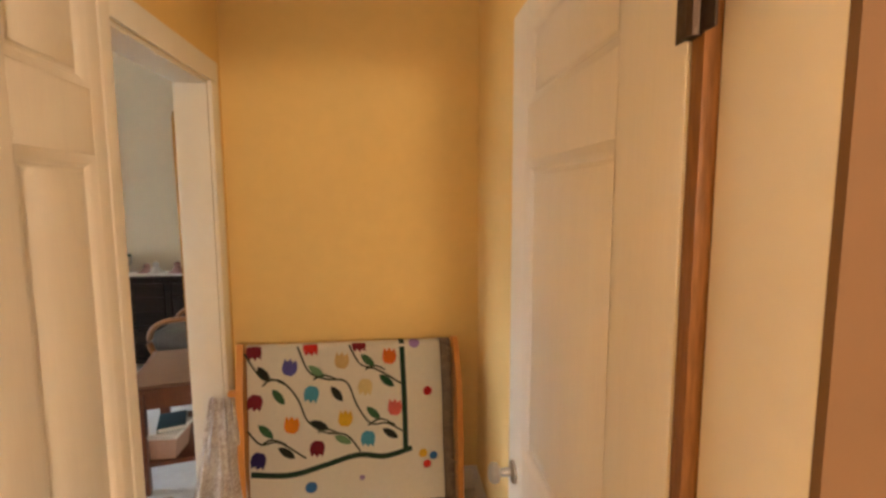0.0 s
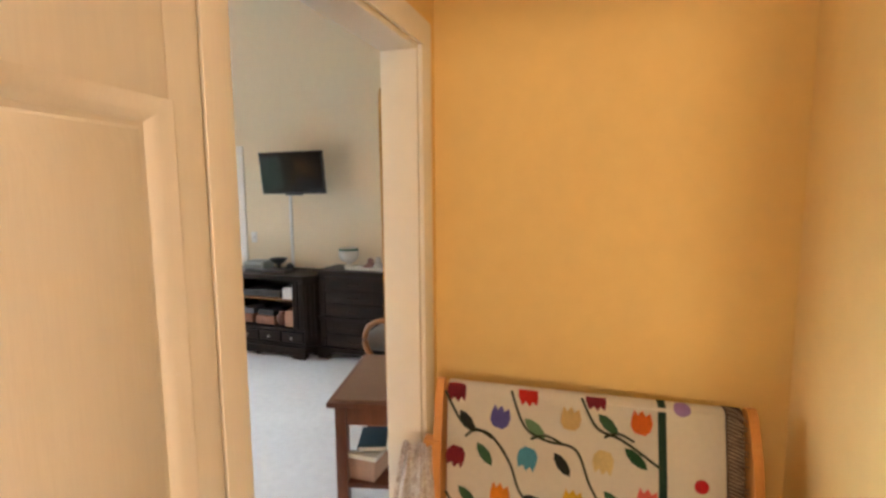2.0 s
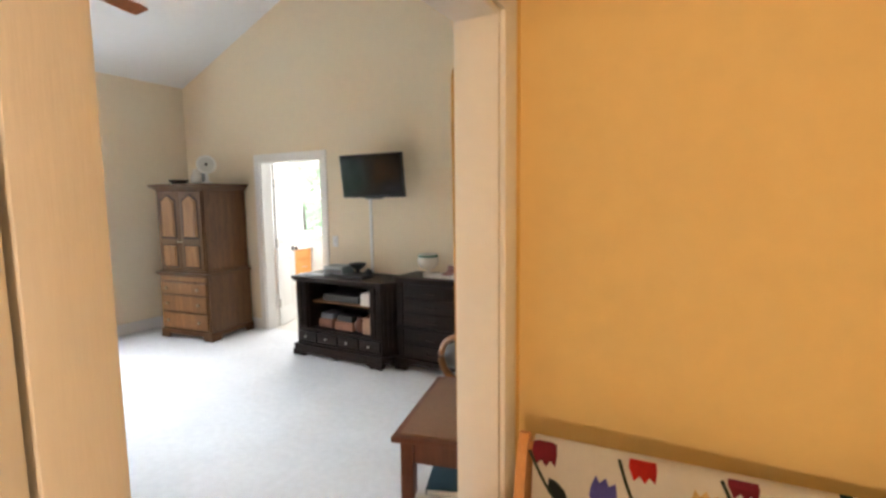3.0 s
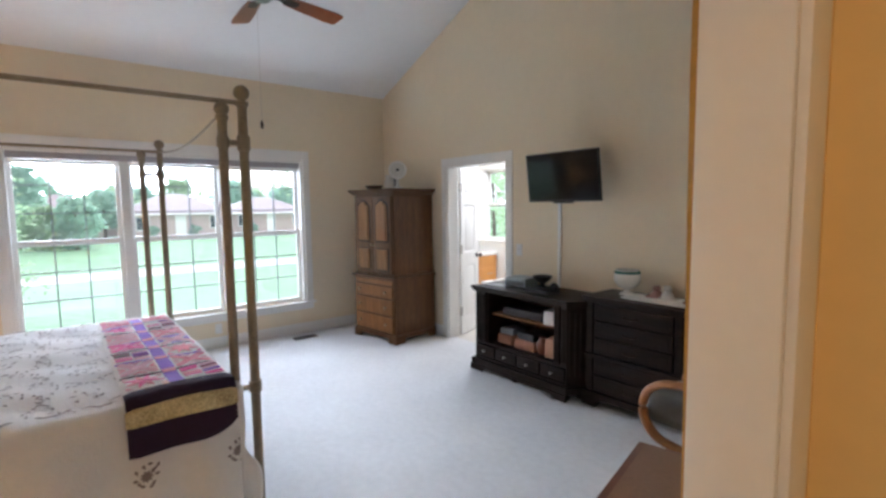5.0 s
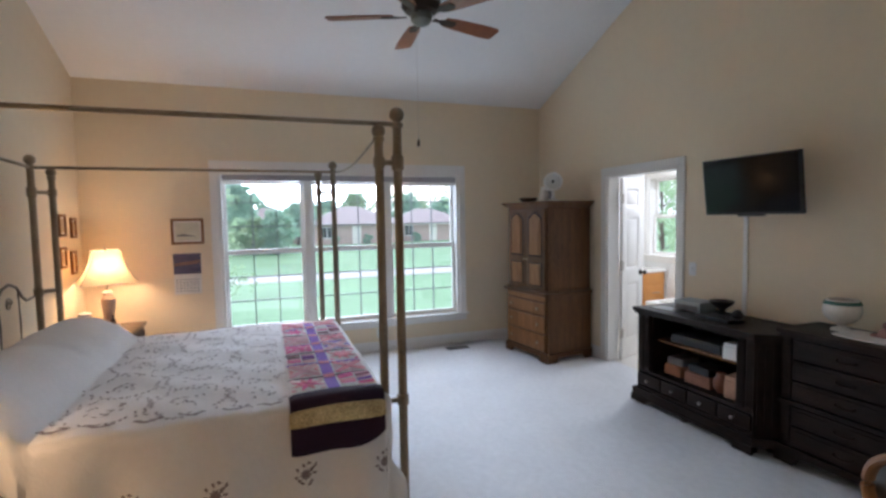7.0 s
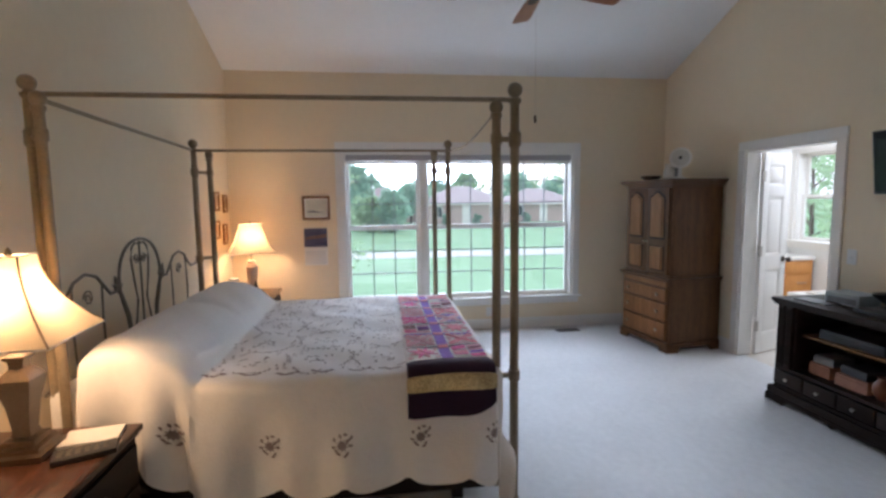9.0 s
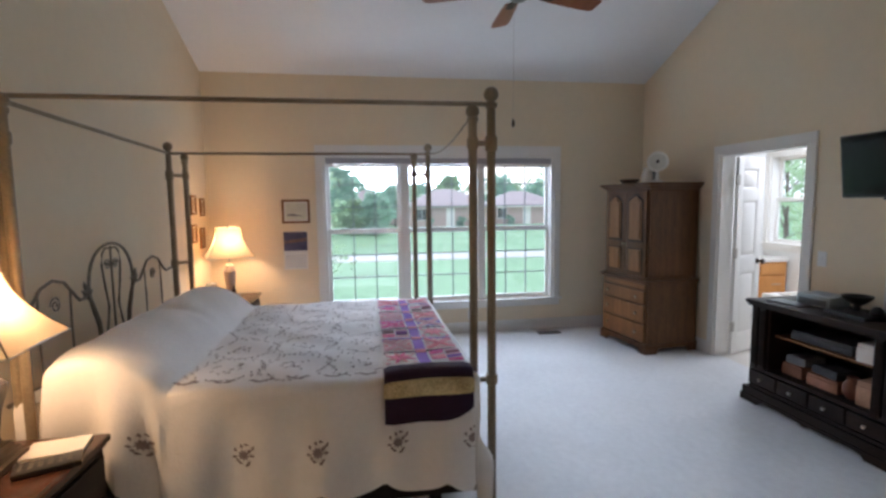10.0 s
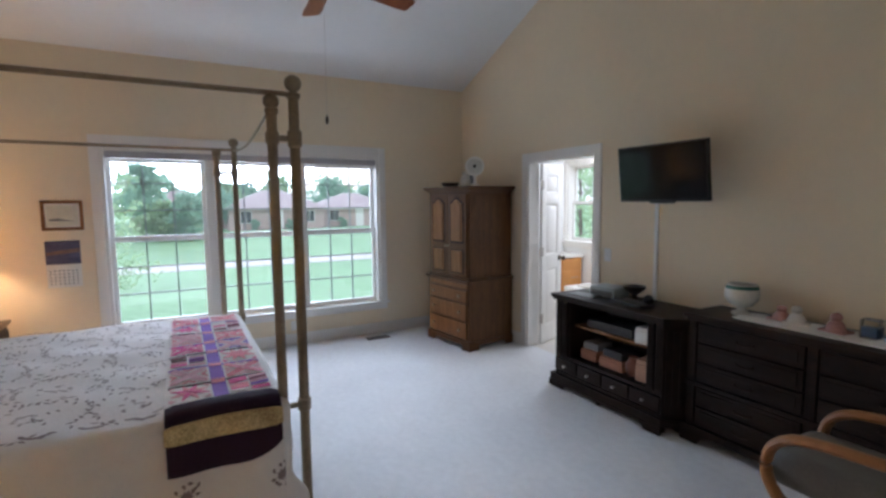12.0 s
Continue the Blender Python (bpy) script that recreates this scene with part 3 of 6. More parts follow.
for k in range(66):
    s0 = 0.012 * k - 0.005
    x1 = QW + 0.04 + rnd.uniform(-0.006, 0.010)
    tube_into(bm, [quilt_at(QW - 0.012, s0, 0.006), quilt_at(QW + 0.012, s0 + 0.008, 0.010), quilt_at(x1, s0 + rnd.uniform(0.014, 0.03), 0.004)], [0.0035, 0.0035, 0.0018], 5)
tagged(part("fringe", bm, mat("pale_brown_fringe", (0.14, 0.10, 0.08), 0.9, col2=(0.42, 0.34, 0.28), scale=30, bump=0.2), quilt, "short brown and tan fringe"), kind="stuff")
part("side_band", quilt_sheet(0.237, 0.262, -0.02, 0.53, 0.0025, 1, 22, 0.004), M_FOREST, quilt)


def on_quilt(px, py):
    return (px - 540) * 0.00135, (py - 98) * 0.00145


def patch(name, outline, material, lift=0.003, label=""):
    """A flat cloth piece sewn to the quilt; outline in quilt metres."""
    bm = bmesh.new()
    vs = [bm.verts.new(quilt_at(x, s, lift)) for x, s in outline]
    cx, cs = sum(p[0] for p in outline) / len(outline), sum(p[1] for p in outline) / len(outline)
    c = bm.verts.new(quilt_at(cx, cs, lift + 0.002))
    for i in range(len(vs)):
        bm.faces.new((vs[i], vs[(i + 1) % len(vs)], c))
    bmesh.ops.solidify(bm, geom=bm.faces[:], thickness=0.003)
    part(name, bm, material, quilt, label)


def ribbon(name, pts, width, material, lift=0.003):
    bm = bmesh.new()
    fine = []
    for i in range(len(pts) - 1):
        p0, p1, p2, p3 = pts[max(i - 1, 0)], pts[i], pts[i + 1], pts[min(i + 2, len(pts) - 1)]
        for k in range(6):
            t = k / 6
            fine.append(tuple(0.5 * (2 * p1[a] + (p2[a] - p0[a]) * t + (2 * p0[a] - 5 * p1[a] + 4 * p2[a] - p3[a]) * t * t + (3 * p1[a] - p0[a] - 3 * p2[a] + p3[a]) * t ** 3) for a in (0, 1)))
    fine.append(pts[-1])
    rows = []
    for i, p in enumerate(fine):
        a, b = fine[max(i - 1, 0)], fine[min(i + 1, len(fine) - 1)]
        d = Vector((b[0] - a[0], b[1] - a[1])).normalized()
        n = Vector((-d.y, d.x)) * width / 2
        rows.append((bm.verts.new(quilt_at(p[0] + n.x, p[1] + n.y, lift)), bm.verts.new(quilt_at(p[0] - n.x, p[1] - n.y, lift))))
    for a, b in zip(rows, rows[1:]):
        bm.faces.new((a[0], a[1], b[1], b[0]))
    bmesh.ops.solidify(bm, geom=bm.faces[:], thickness=0.003)
    part(name, bm, material, quilt)


ribbon("hem_band", [on_quilt(*p) for p in ((208, 500), (330, 508), (450, 488), (560, 468), (650, 478), (747, 458))], 0.026, M_FOREST)
M_STEM = mat("olive_stem_cotton", (0.045, 0.06, 0.035), 0.9, var=0.2, scale=10, bump=0.2)
for line in (((196, 120), (250, 200), (310, 212), (362, 270), (392, 340), (450, 382), (520, 398), (566, 456)),
             ((366, 105), (400, 185), (455, 212), (525, 226), (560, 305), (605, 365), (665, 368), (735, 410)),
             ((538, 105), (575, 170), (635, 192), (722, 242)), ((200, 365), (240, 408), (300, 405), (384, 458)),
             ((250, 225), (280, 205), (320, 222)), ((415, 212), (450, 200), (492, 215)), ((592, 190), (625, 178), (662, 192)),
             ((595, 372), (640, 352), (690, 375)), ((425, 380), (455, 372), (500, 392)), ((240, 412), (275, 396), (322, 412))):
    ribbon("stem", [on_quilt(*p) for p in line], 0.0085, M_STEM, 0.0035)
CLOTH = {}


def cloth(col):
    if col not in CLOTH:
        CLOTH[col] = mat("applique_cotton", col, 0.9, var=0.14, scale=14, bump=0.25, bscale=150)
    return CLOTH[col]


DRED, PURP, CREAMY, ORNG, CYAN = (0.25, 0.02, 0.04), (0.14, 0.13, 0.48), (0.80, 0.58, 0.26), (0.85, 0.20, 0.03), (0.10, 0.42, 0.60)
PALE, AMBER, YELW, ROSE, INDI, REDD = (0.82, 0.68, 0.34), (0.88, 0.32, 0.03), (0.80, 0.52, 0.06), (0.78, 0.18, 0.16), (0.05, 0.03, 0.16), (0.65, 0.03, 0.02)
for px, py, ang, col in ((338, 174, 15, PURP), (512, 160, 10, CREAMY), (678, 152, 10, ORNG), (226, 272, 195, DRED), (408, 254, 195, CYAN), (590, 242, 190, PALE),
                         (340, 356, 10, AMBER), (518, 348, 10, YELW), (690, 320, 10, ROSE), (232, 455, 195, INDI), (422, 428, 190, DRED), (594, 412, 190, CYAN),
                         (226, 112, 180, DRED), (408, 105, 180, REDD), (572, 100, 180, DRED)):
    x, s = on_quilt(px, py)
    R, ca, sa = 0.037, math.cos(radians(ang)), math.sin(radians(ang))
    out = []
    for a, b in ((-0.45, 0.85), (-0.85, 0.35), (-0.9, -0.35), (-0.8, -1.15), (-0.45, -0.75), (-0.15, -1.25), (0.2, -0.8), (0.55, -1.2), (0.9, -0.35), (0.85, 0.35), (0.45, 0.85)):
        out.append((x + R * (a * ca - b * sa), max(0.002, s + R * (a * sa + b * ca))))
    patch("tulip", out, cloth(col))
BLK, GRN, LGR, DGR = (0.03, 0.035, 0.03), (0.06, 0.16, 0.08), (0.20, 0.36, 0.20), (0.02, 0.10, 0.05)
for px, py, ang, col in ((255, 188, 55, BLK), (300, 262, 55, GRN), (425, 186, 40, LGR), (492, 262, 55, BLK), (602, 160, 45, GRN), (665, 228, 40, DGR), (257, 370, 45, GRN),
                         (322, 438, 35, BLK), (430, 356, 25, BLK), (508, 412, 30, LGR), (615, 332, 45, GRN), (672, 402, 35, BLK)):
    x, s = on_quilt(px, py)
    ca, sa = math.cos(radians(ang)), math.sin(radians(ang))
    patch("leaf", [(x + 0.045 * a * ca - 0.019 * b * sa, s + 0.045 * a * sa + 0.019 * b * ca) for a, b in ((-1, 0), (-0.6, 0.7), (0, 1), (0.6, 0.7), (1, 0), (0.6, -0.7), (0, -1), (-0.6, -0.7))], cloth(col))
for px, py, r, col in ((770, 106, 0.026, (0.42, 0.27, 0.60)), (810, 268, 0.022, (0.60, 0.02, 0.03)), (398, 556, 0.027, (0.05, 0.19, 0.48)), (570, 545, 0.013, (0.42, 0.30, 0.55)),
                       (788, 482, 0.022, YELW), (826, 494, 0.02, (0.05, 0.22, 0.55)), (802, 520, 0.02, REDD)):
    x, s = on_quilt(px, py)
    patch("circle", [(x + r * math.cos(k * math.pi / 7), s + r * math.sin(k * math.pi / 7)) for k in range(14)], cloth(col))

M_SCARF = mat("printed_scarf", (0.48, 0.38, 0.33), 0.85, col2=(1.0, 0.98, 0.95), scale=8, bump=0.3)
bm = bmesh.new()
rows_ = []
for j in range(17):
    s = j / 16
    rows_.append([])
    for i in range(43):
        u = i / 42 - 0.5
        w = 0.10 + 0.15 * s
        rows_[-1].append(bm.verts.new((-0.55 + u * w - 0.03 * s, -0.11 + (0.026 * math.sin(u * 12 + s * 3.0) + 0.012 * math.sin(u * 27 - s * 7.0)) * (0.5 + s) - 0.07 * s, 0.735 - 0.55 * s + 0.02 * math.sin(u * 15) * s)))
for j in range(16):
    for i in range(42):
        bm.faces.new((rows_[j][i], rows_[j][i + 1], rows_[j + 1][i + 1], rows_[j + 1][i]))
bmesh.ops.solidify(bm, geom=bm.faces[:], thickness=0.004)
solid("scarf", bm, M_SCARF, "white and brown printed scarf hung on the rack end", "scarf", *RACK)

# ---- hanging sash beside the opening, on the bedroom side ----
hang = thing("hanging_strap", "golden yellow fabric strap hung on a wall hook", "strap", (EX - 0.016, 2.53, 0))
part("strap", prism([(-0.003, 0.80), (-0.009, 0.80), (-0.014, 1.35), (-0.019, 1.80), (-0.018, 1.95), (-0.012, 1.975), (-0.003, 1.975)], -0.028, 0.028, 'y'), cloth((0.45, 0.25, 0.06)), hang)
part("hook", tube([(0, 0, 1.985), (-0.012, 0, 1.98), (-0.016, 0, 1.965), (-0.012, 0, 1.95), (-0.008, 0, 1.953)], 0.004, 8), M_NICKEL, hang)

# ---- side table, bin ----
table = thing("side_table", "cherry wood side table with a brown inset top", "table", (-1.31, 2.72, 0), 13.5)
TW, TD = 0.42, 0.71
part("tabletop", box(0, 0, 0.575, TW, TD, 0.600, 0.006), M_CHERRY, table)
part("inset", box(0.03, 0.03, 0.60, TW - 0.02, TD - 0.03, 0.607, 0.002), M_LEATHER, table, "brown leather inset")
for x in (0.03, TW - 0.085):
    for y in (0.03, TD - 0.085):
        part("leg", box(x, y, 0, x + 0.055, y + 0.055, 0.575, 0.004), M_CHERRY, table)
for x0, y0, x1, y1 in ((0.085, 0.04, TW - 0.085, 0.06), (0.085, TD - 0.06, TW - 0.085, TD - 0.04), (0.04, 0.085, 0.06, TD - 0.085), (TW - 0.06, 0.085, TW - 0.04, TD - 0.085)):
    part("apron", box(x0, y0, 0.475, x1, y1, 0.575, 0.003), M_CHERRY, table)
part("shelf", box(0.035, 0.035, 0.155, TW - 0.035, TD - 0.035, 0.18, 0.004), M_CHERRY, table)
bin_ = thing("storage_bin", "small tan plastic storage bin with a cream lid", "bin", (-1.20, 2.90, 0.18))
part("tub", lathe([(0.085, 0.0), (0.10, 0.12)], square=True), mat("tan_plastic", (0.55, 0.36, 0.27), 0.5, var=0.1), bin_)
part("lid", box(-0.112, -0.112, 0.12, 0.112, 0.112, 0.145, 0.008), M_WPLASTIC, bin_)
book = thing("book", "dark teal book lying on the bin lid", "book", (-1.17, 2.93, 0.325), 20)
part("cover", box(-0.07, -0.10, 0, 0.07, 0.10, 0.028, 0.003), mat("teal_cover", (0.03, 0.07, 0.09), 0.5), book)
part("page_block", box(-0.064, -0.103, 0.004, 0.073, 0.096, 0.024), M_PAPER, book)

# ---- bentwood lounge chair ----
chair = thing("lounge_chair", "grey leather lounge chair with bent wooden arms", "chair", (-1.395, 4.19, 0), 0)


def bent_arm(y):
    pts = [(0.30, y, 0.35), (0.10, y, 0.34), (-0.12, y, 0.34), (-0.27, y, 0.36), (-0.34, y, 0.42), (-0.365, y, 0.50), (-0.345, y, 0.59), (-0.28, y, 0.645), (-0.18, y, 0.668), (-0.02, y, 0.68), (0.14, y, 0.685), (0.26, y, 0.67), (0.33, y, 0.60), (0.36, y, 0.48), (0.345, y, 0.39)]
    fine, n = [], len(pts)
    for i in range(n):
        a, b, c, d = (Vector(pts[(i + k) % n]) for k in (-1, 0, 1, 2))
        for t in (0.0, 0.25, 0.5, 0.75):
            fine.append(0.5 * (2 * b + (c - a) * t + (2 * a - 5 * b + 4 * c - d) * t * t + (3 * b - a - 3 * c + d) * t ** 3))
    bm = tube(fine, 0.021, 10, closed=True)
    bmesh.ops.scale(bm, vec=(1, 1.5, 1), space=Matrix.Translation((0, -y, 0)), verts=bm.verts[:])
    return bm


for y in (-0.235, 0.235):
    part("arm", bent_arm(y), M_BENT, chair, "bent honey-coloured wooden arm")


def cushion(x0, y0, z0, x1, y1, z1, bev):
    bm = bmesh.new()
    bmesh.ops.create_cube(bm, size=1.0)
    bmesh.ops.transform(bm, matrix=Matrix.Translation(((x0 + x1) / 2, (y0 + y1) / 2, (z0 + z1) / 2)) @ Matrix.Diagonal((x1 - x0, y1 - y0, z1 - z0, 1)), verts=bm.verts[:])
    bmesh.ops.bevel(bm, geom=bm.edges[:], offset=bev, segments=4, affect='EDGES', profile=0.5)
    return bm


part("seat", cushion(-0.41, -0.205, 0.40, 0.24, 0.205, 0.56, 0.07), M_GREYL, chair)
bm = cushion(0.16, -0.205, 0.50, 0.32, 0.205, 0.98, 0.06)
bmesh.ops.rotate(bm, cent=(0.24, 0, 0.5), matrix=Matrix.Rotation(radians(12), 3, 'Y'), verts=bm.verts[:])
part("backrest", bm, M_GREYL, chair)
part("stem", tube([(0, 0, 0.08), (0, 0, 0.41)], 0.028, 12), M_BLACK, chair)
for k in range(5):
    a = 2 * math.pi * k / 5 + 0.3
    part("foot", tube([(0.02 * math.cos(a), 0.02 * math.sin(a), 0.10), (0.27 * math.cos(a), 0.27 * math.sin(a), 0.06)], [0.022, 0.014], 8), M_HONEY, chair)
    part("caster", lathe([(0.008, 0), (0.022, 0.012), (0.022, 0.035), (0.008, 0.052)], 12, (0.27 * math.cos(a), 0.27 * math.sin(a), 0)), M_BLACK, chair)

# ---- dark television stand ----
stand = thing("television_stand", "dark carved wood television stand with an open shelf", "cabinet", (-3.88, 4.68, 0))
SW_, SD = 1.17, 0.47


def stand_outline(o):
    return [(-o, -o), (1.08 + o * 0.4, -o), (SW_ + o, 0.13 - o * 0.4), (SW_ + o, SD), (-o, SD)]


part("top", prism(stand_outline(0.022), 0.785, 0.815, 'z'), M_DARK, stand)
part("top_moulding", prism(stand_outline(0.01), 0.765, 0.785, 'z'), M_DARK, stand)
part("plinth", prism(stand_outline(0.02), 0.055, 0.115, 'z'), M_DARK, stand)
for x, y in ((0.0, -0.01), (1.0, -0.01), (1.09, 0.13), (0.0, 0.40), (1.09, 0.40)):
    part("foot", box(x - 0.015, y, 0, x + 0.075, y + 0.07, 0.056, 0.012), M_DARK, stand)
part("plinth_apron", prism([(-0.03, 0.0), (0.13, 0.0), (0.15, 0.022), (0.20, 0.034), (0.50, 0.028), (0.545, 0.012), (0.59, 0.028), (0.89, 0.034), (0.94, 0.022), (0.96, 0.0), (1.09, 0.0), (1.09, 0.057), (-0.03, 0.057)], -0.028, -0.008, 'y'), M_DARK, stand)
part("back", box(0.0, SD - 0.02, 0.115, SW_, SD - 0.005, 0.765), M_DARK, stand)
part("bottom", prism(stand_outline(-0.01), 0.115, 0.135, 'z'), M_DARK, stand)
part("drawer_deck", prism(stand_outline(-0.01), 0.265, 0.285, 'z'), M_DARK, stand)
part("side", box(0.0, 0.02, 0.135, 0.02, SD - 0.02, 0.765), M_DARK, stand)
part("side", box(SW_ - 0.02, 0.14, 0.135, SW_, SD - 0.02, 0.765), M_DARK, stand)
for x in (0.02, 0.09, 0.945, 1.015):
    bm = box(x, 0.004, 0.285, x + 0.055, 0.05, 0.765, 0.004)
    for k in range(3):
        tube_into(bm, [(x + 0.013 + 0.0145 * k, 0.004, 0.31), (x + 0.013 + 0.0145 * k, 0.004, 0.74)], 0.006, 6)
    part("pilaster", bm, M_DARK, stand)
m = Matrix.Translation((1.08, 0.0, 0)) @ Matrix.Rotation(math.atan2(0.13, 0.09), 4, 'Z')
cp = part("corner_panel", box(0.0, 0.006, 0.135, 0.155, 0.03, 0.765, 0.003, m), M_DARK, stand)
for k in range(3):
    part("flute", box(0.02 + 0.045 * k, -0.002, 0.20, 0.045 + 0.045 * k, 0.006, 0.72, 0.003, m), M_DARK, cp)
part("inner_side", box(0.15, 0.03, 0.285, 0.165, SD - 0.02, 0.765), M_DARK, stand)
part("inner_side", box(0.93, 0.03, 0.285, 0.945, SD - 0.02, 0.765), M_DARK, stand)
part("shelf", box(0.165, 0.08, 0.545, 0.93, SD - 0.02, 0.56, 0.002), M_OAK2, stand, "lighter wooden shelf edge")
for k in range(4):
    x = 0.02 + 0.264 * k
    dr = part("drawer", box(x, -0.004, 0.15, x + 0.248, 0.02, 0.255, 0.006), M_DARK, stand)
    kn = part("knob", lathe([(0.004, 0), (0.005, 0.012), (0.012, 0.018), (0.012, 0.024), (0.004, 0.028)], 12), M_NICKEL, dr, "small silver knob")
    kn.matrix_basis = pose(x + 0.124, -0.004, 0.203, 90, 0, 0)


def flat_box(name, label, cat, at, size, mt, rz=0.0, rim=None, group=""):
    ob = thing(name, label, cat, at, rz, group)
    w, d, h = size
    part("body", box(-w / 2, -d / 2, 0, w / 2, d / 2, h * 0.8, min(0.01, h / 5)), mt, ob)
    part("top", box(-w / 2 + 0.004, -d / 2 + 0.004, h * 0.8, w / 2 - 0.004, d / 2 - 0.004, h, min(0.006, h / 8)), rim or mt, ob)
    return ob


M_GREYP = mat("grey_plastic", (0.17, 0.18, 0.19), 0.45, var=0.1)
M_BASK = mat("rust_box", (0.33, 0.15, 0.09), 0.7, var=0.25, scale=20, bump=0.3)
flat_box("media_player", "black media player on the stand shelf", "media player", (-3.38, 4.92, 0.56), (0.46, 0.26, 0.07), M_BLACK)
flat_box("magazine_stack", "pile of paper magazines beside the player", "magazines", (-3.05, 4.88, 0.56), (0.13, 0.24, 0.12), M_PAPER, 8)
flat_box("storage_box", "rust brown lidded storage box on the stand", "box", (-3.58, 4.90, 0.285), (0.17, 0.24, 0.085), M_BASK, 0, group="boxes in the stand")
flat_box("storage_box", "rust brown lidded storage box on the stand", "box", (-3.33, 4.88, 0.285), (0.22, 0.24, 0.085), M_BASK, 3, group="boxes in the stand")
flat_box("grey_case", "small grey case on a storage box", "case", (-3.58, 4.90, 0.37), (0.15, 0.2, 0.06), M_GREYP, 4)
flat_box("dark_case", "black case on a storage box", "case", (-3.32, 4.88, 0.37), (0.2, 0.2, 0.06), M_BLACK, -5)
flat_box("book_stack", "pile of tan books on the stand", "books", (-3.03, 4.84, 0.285), (0.12, 0.18, 0.16), mat("tan_books", (0.48, 0.28, 0.18), 0.7, var=0.2, scale=18), 10)
vz = thing("vase", "dark round vase inside the stand", "vase", (-3.15, 4.81, 0.285))
part("body", lathe([(0.03, 0), (0.055, 0.04), (0.055, 0.09), (0.03, 0.13), (0.035, 0.145)], 18), M_CHERRY, vz)
rt = thing("cable_box", "pale blue-grey plastic cable box on the stand top", "electronics", (-3.55, 4.98, 0.815), 5)
part("body", box(-0.12, -0.10, 0, 0.12, 0.10, 0.085, 0.014), mat("silver_grey_plastic", (0.36, 0.42, 0.45), 0.35, var=0.08), rt)
part("front", box(-0.10, -0.104, 0.012, 0.10, -0.099, 0.055, 0.002), M_GREYP, rt)
flat_box("tray", "thin dark tray of papers on the stand", "tray", (-3.66, 4.80, 0.815), (0.24, 0.14, 0.012), M_GREYP, 6)
flat_box("tray", "flat black box with remotes on the stand", "tray", (-3.22, 4.86, 0.815), (0.30, 0.16, 0.022), M_BLACK, -4)
bw = thing("pedestal_bowl", "small dark pedestal bowl on the stand", "bowl", (-3.30, 4.98, 0.815))
part("bowl", lathe([(0.045, 0), (0.045, 0.012), (0.02, 0.025), (0.02, 0.05), (0.05, 0.07), (0.085, 0.105), (0.088, 0.118), (0.075, 0.115), (0.04, 0.085), (0.001, 0.08)], 24), M_BLACK, bw)
jr = thing("dark_jar", "small black jar on a flat box", "jar", (-3.12, 4.92, 0.837))
part("jar", lathe([(0.035, 0), (0.042, 0.02), (0.03, 0.045), (0.012, 0.06), (0.001, 0.062)], 16), M_BLACK, jr)

# ---- television ----
tv = thing("television", "black flat television tilted on a wall arm", "television", (-3.06, 4.93, 1.80))
tv.matrix_basis = pose(-3.06, 4.92, 1.80, 7, 0, 0)
part("bezel", box(-0.365, 0.0, -0.208, 0.365, 0.035, 0.208, 0.006), M_BLACK, tv)
part("screen", box(-0.352, -0.003, -0.19, 0.352, 0.0, 0.195, 0.001), M_SCREEN, tv)
part("speaker_bar", box(-0.10, 0.004, -0.222, 0.10, 0.03, -0.208, 0.003), M_BLACK, tv)
part("housing", box(-0.20, 0.035, -0.13, 0.20, 0.07, 0.13, 0.015), M_BLACK, tv)
mount = thing("tv_mount", "black steel wall arm behind the television", "wall mount", (-3.06, NY, 1.80))
part("plate", box(-0.06, -0.02, -0.12, 0.06, 0, 0.12, 0.003), M_BLACK, mount)
part("arm", box(-0.025, -0.20, -0.025, 0.025, -0.02, 0.025, 0.004), M_BLACK, mount)
chn = thing("cable_cover", "white plastic cable cover running down the wall", "cable cover", (-3.27, NY, 0))
part("channel", box(-0.017, -0.014, 0.80, 0.017, 0, 1.66, 0.005), M_WPLASTIC, chn)
sw = thing("light_switch", "white light switch plate on the cream wall", "switch", (-3.765, NY, 1.125))
part("plate", box(-0.037, -0.007, -0.058, 0.037, 0, 0.058, 0.003), M_WPLASTIC, sw)
part("toggle", box(-0.008, -0.016, -0.014, 0.008, -0.007, 0.014, 0.003), M_WPLASTIC, sw)

# ---- dark dresser ----
dr_ = thing("dresser", "dark stained low dresser with carved drawers", "dresser", (-2.70, 4.79, 0))
DW, DD = 1.45, 0.385
part("top", box(-0.02, -0.03, 0.84, DW + 0.02, DD, 0.868, 0.008), M_DARK, dr_)
part("top_moulding", box(-0.005, -0.012, 0.815, DW + 0.005, DD, 0.84, 0.006), M_DARK, dr_)
part("body", box(0.012, 0.012, 0.11, DW - 0.012, DD, 0.815), M_DARK, dr_)
part("waist_moulding", box(-0.008, -0.016, 0.385, DW + 0.008, 0.012, 0.415, 0.006), M_DARK, dr_)
poly = [(-0.02, 0.0), (0.10, 0.0), (0.13, 0.05), (0.20, 0.065), (DW - 0.20, 0.065), (DW - 0.13, 0.05), (DW - 0.10, 0.0), (DW + 0.02, 0.0), (DW + 0.02, 0.10), (DW, 0.115), (0, 0.115), (-0.02, 0.10)]
part("plinth", prism(poly, -0.025, 0.012, 'y'), M_DARK, dr_)
part("side_plinth", box(-0.02, 0.012, 0, 0.0, DD, 0.10, 0.004), M_DARK, dr_)
part("side_plinth", box(DW, 0.012, 0, DW + 0.02, DD, 0.10, 0.004), M_DARK, dr_)
for x in (0.012, DW / 2 - 0.025, DW - 0.062):
    part("pilaster", box(x, -0.004, 0.115, x + 0.05, 0.012, 0.815, 0.004), M_DARK, dr_)
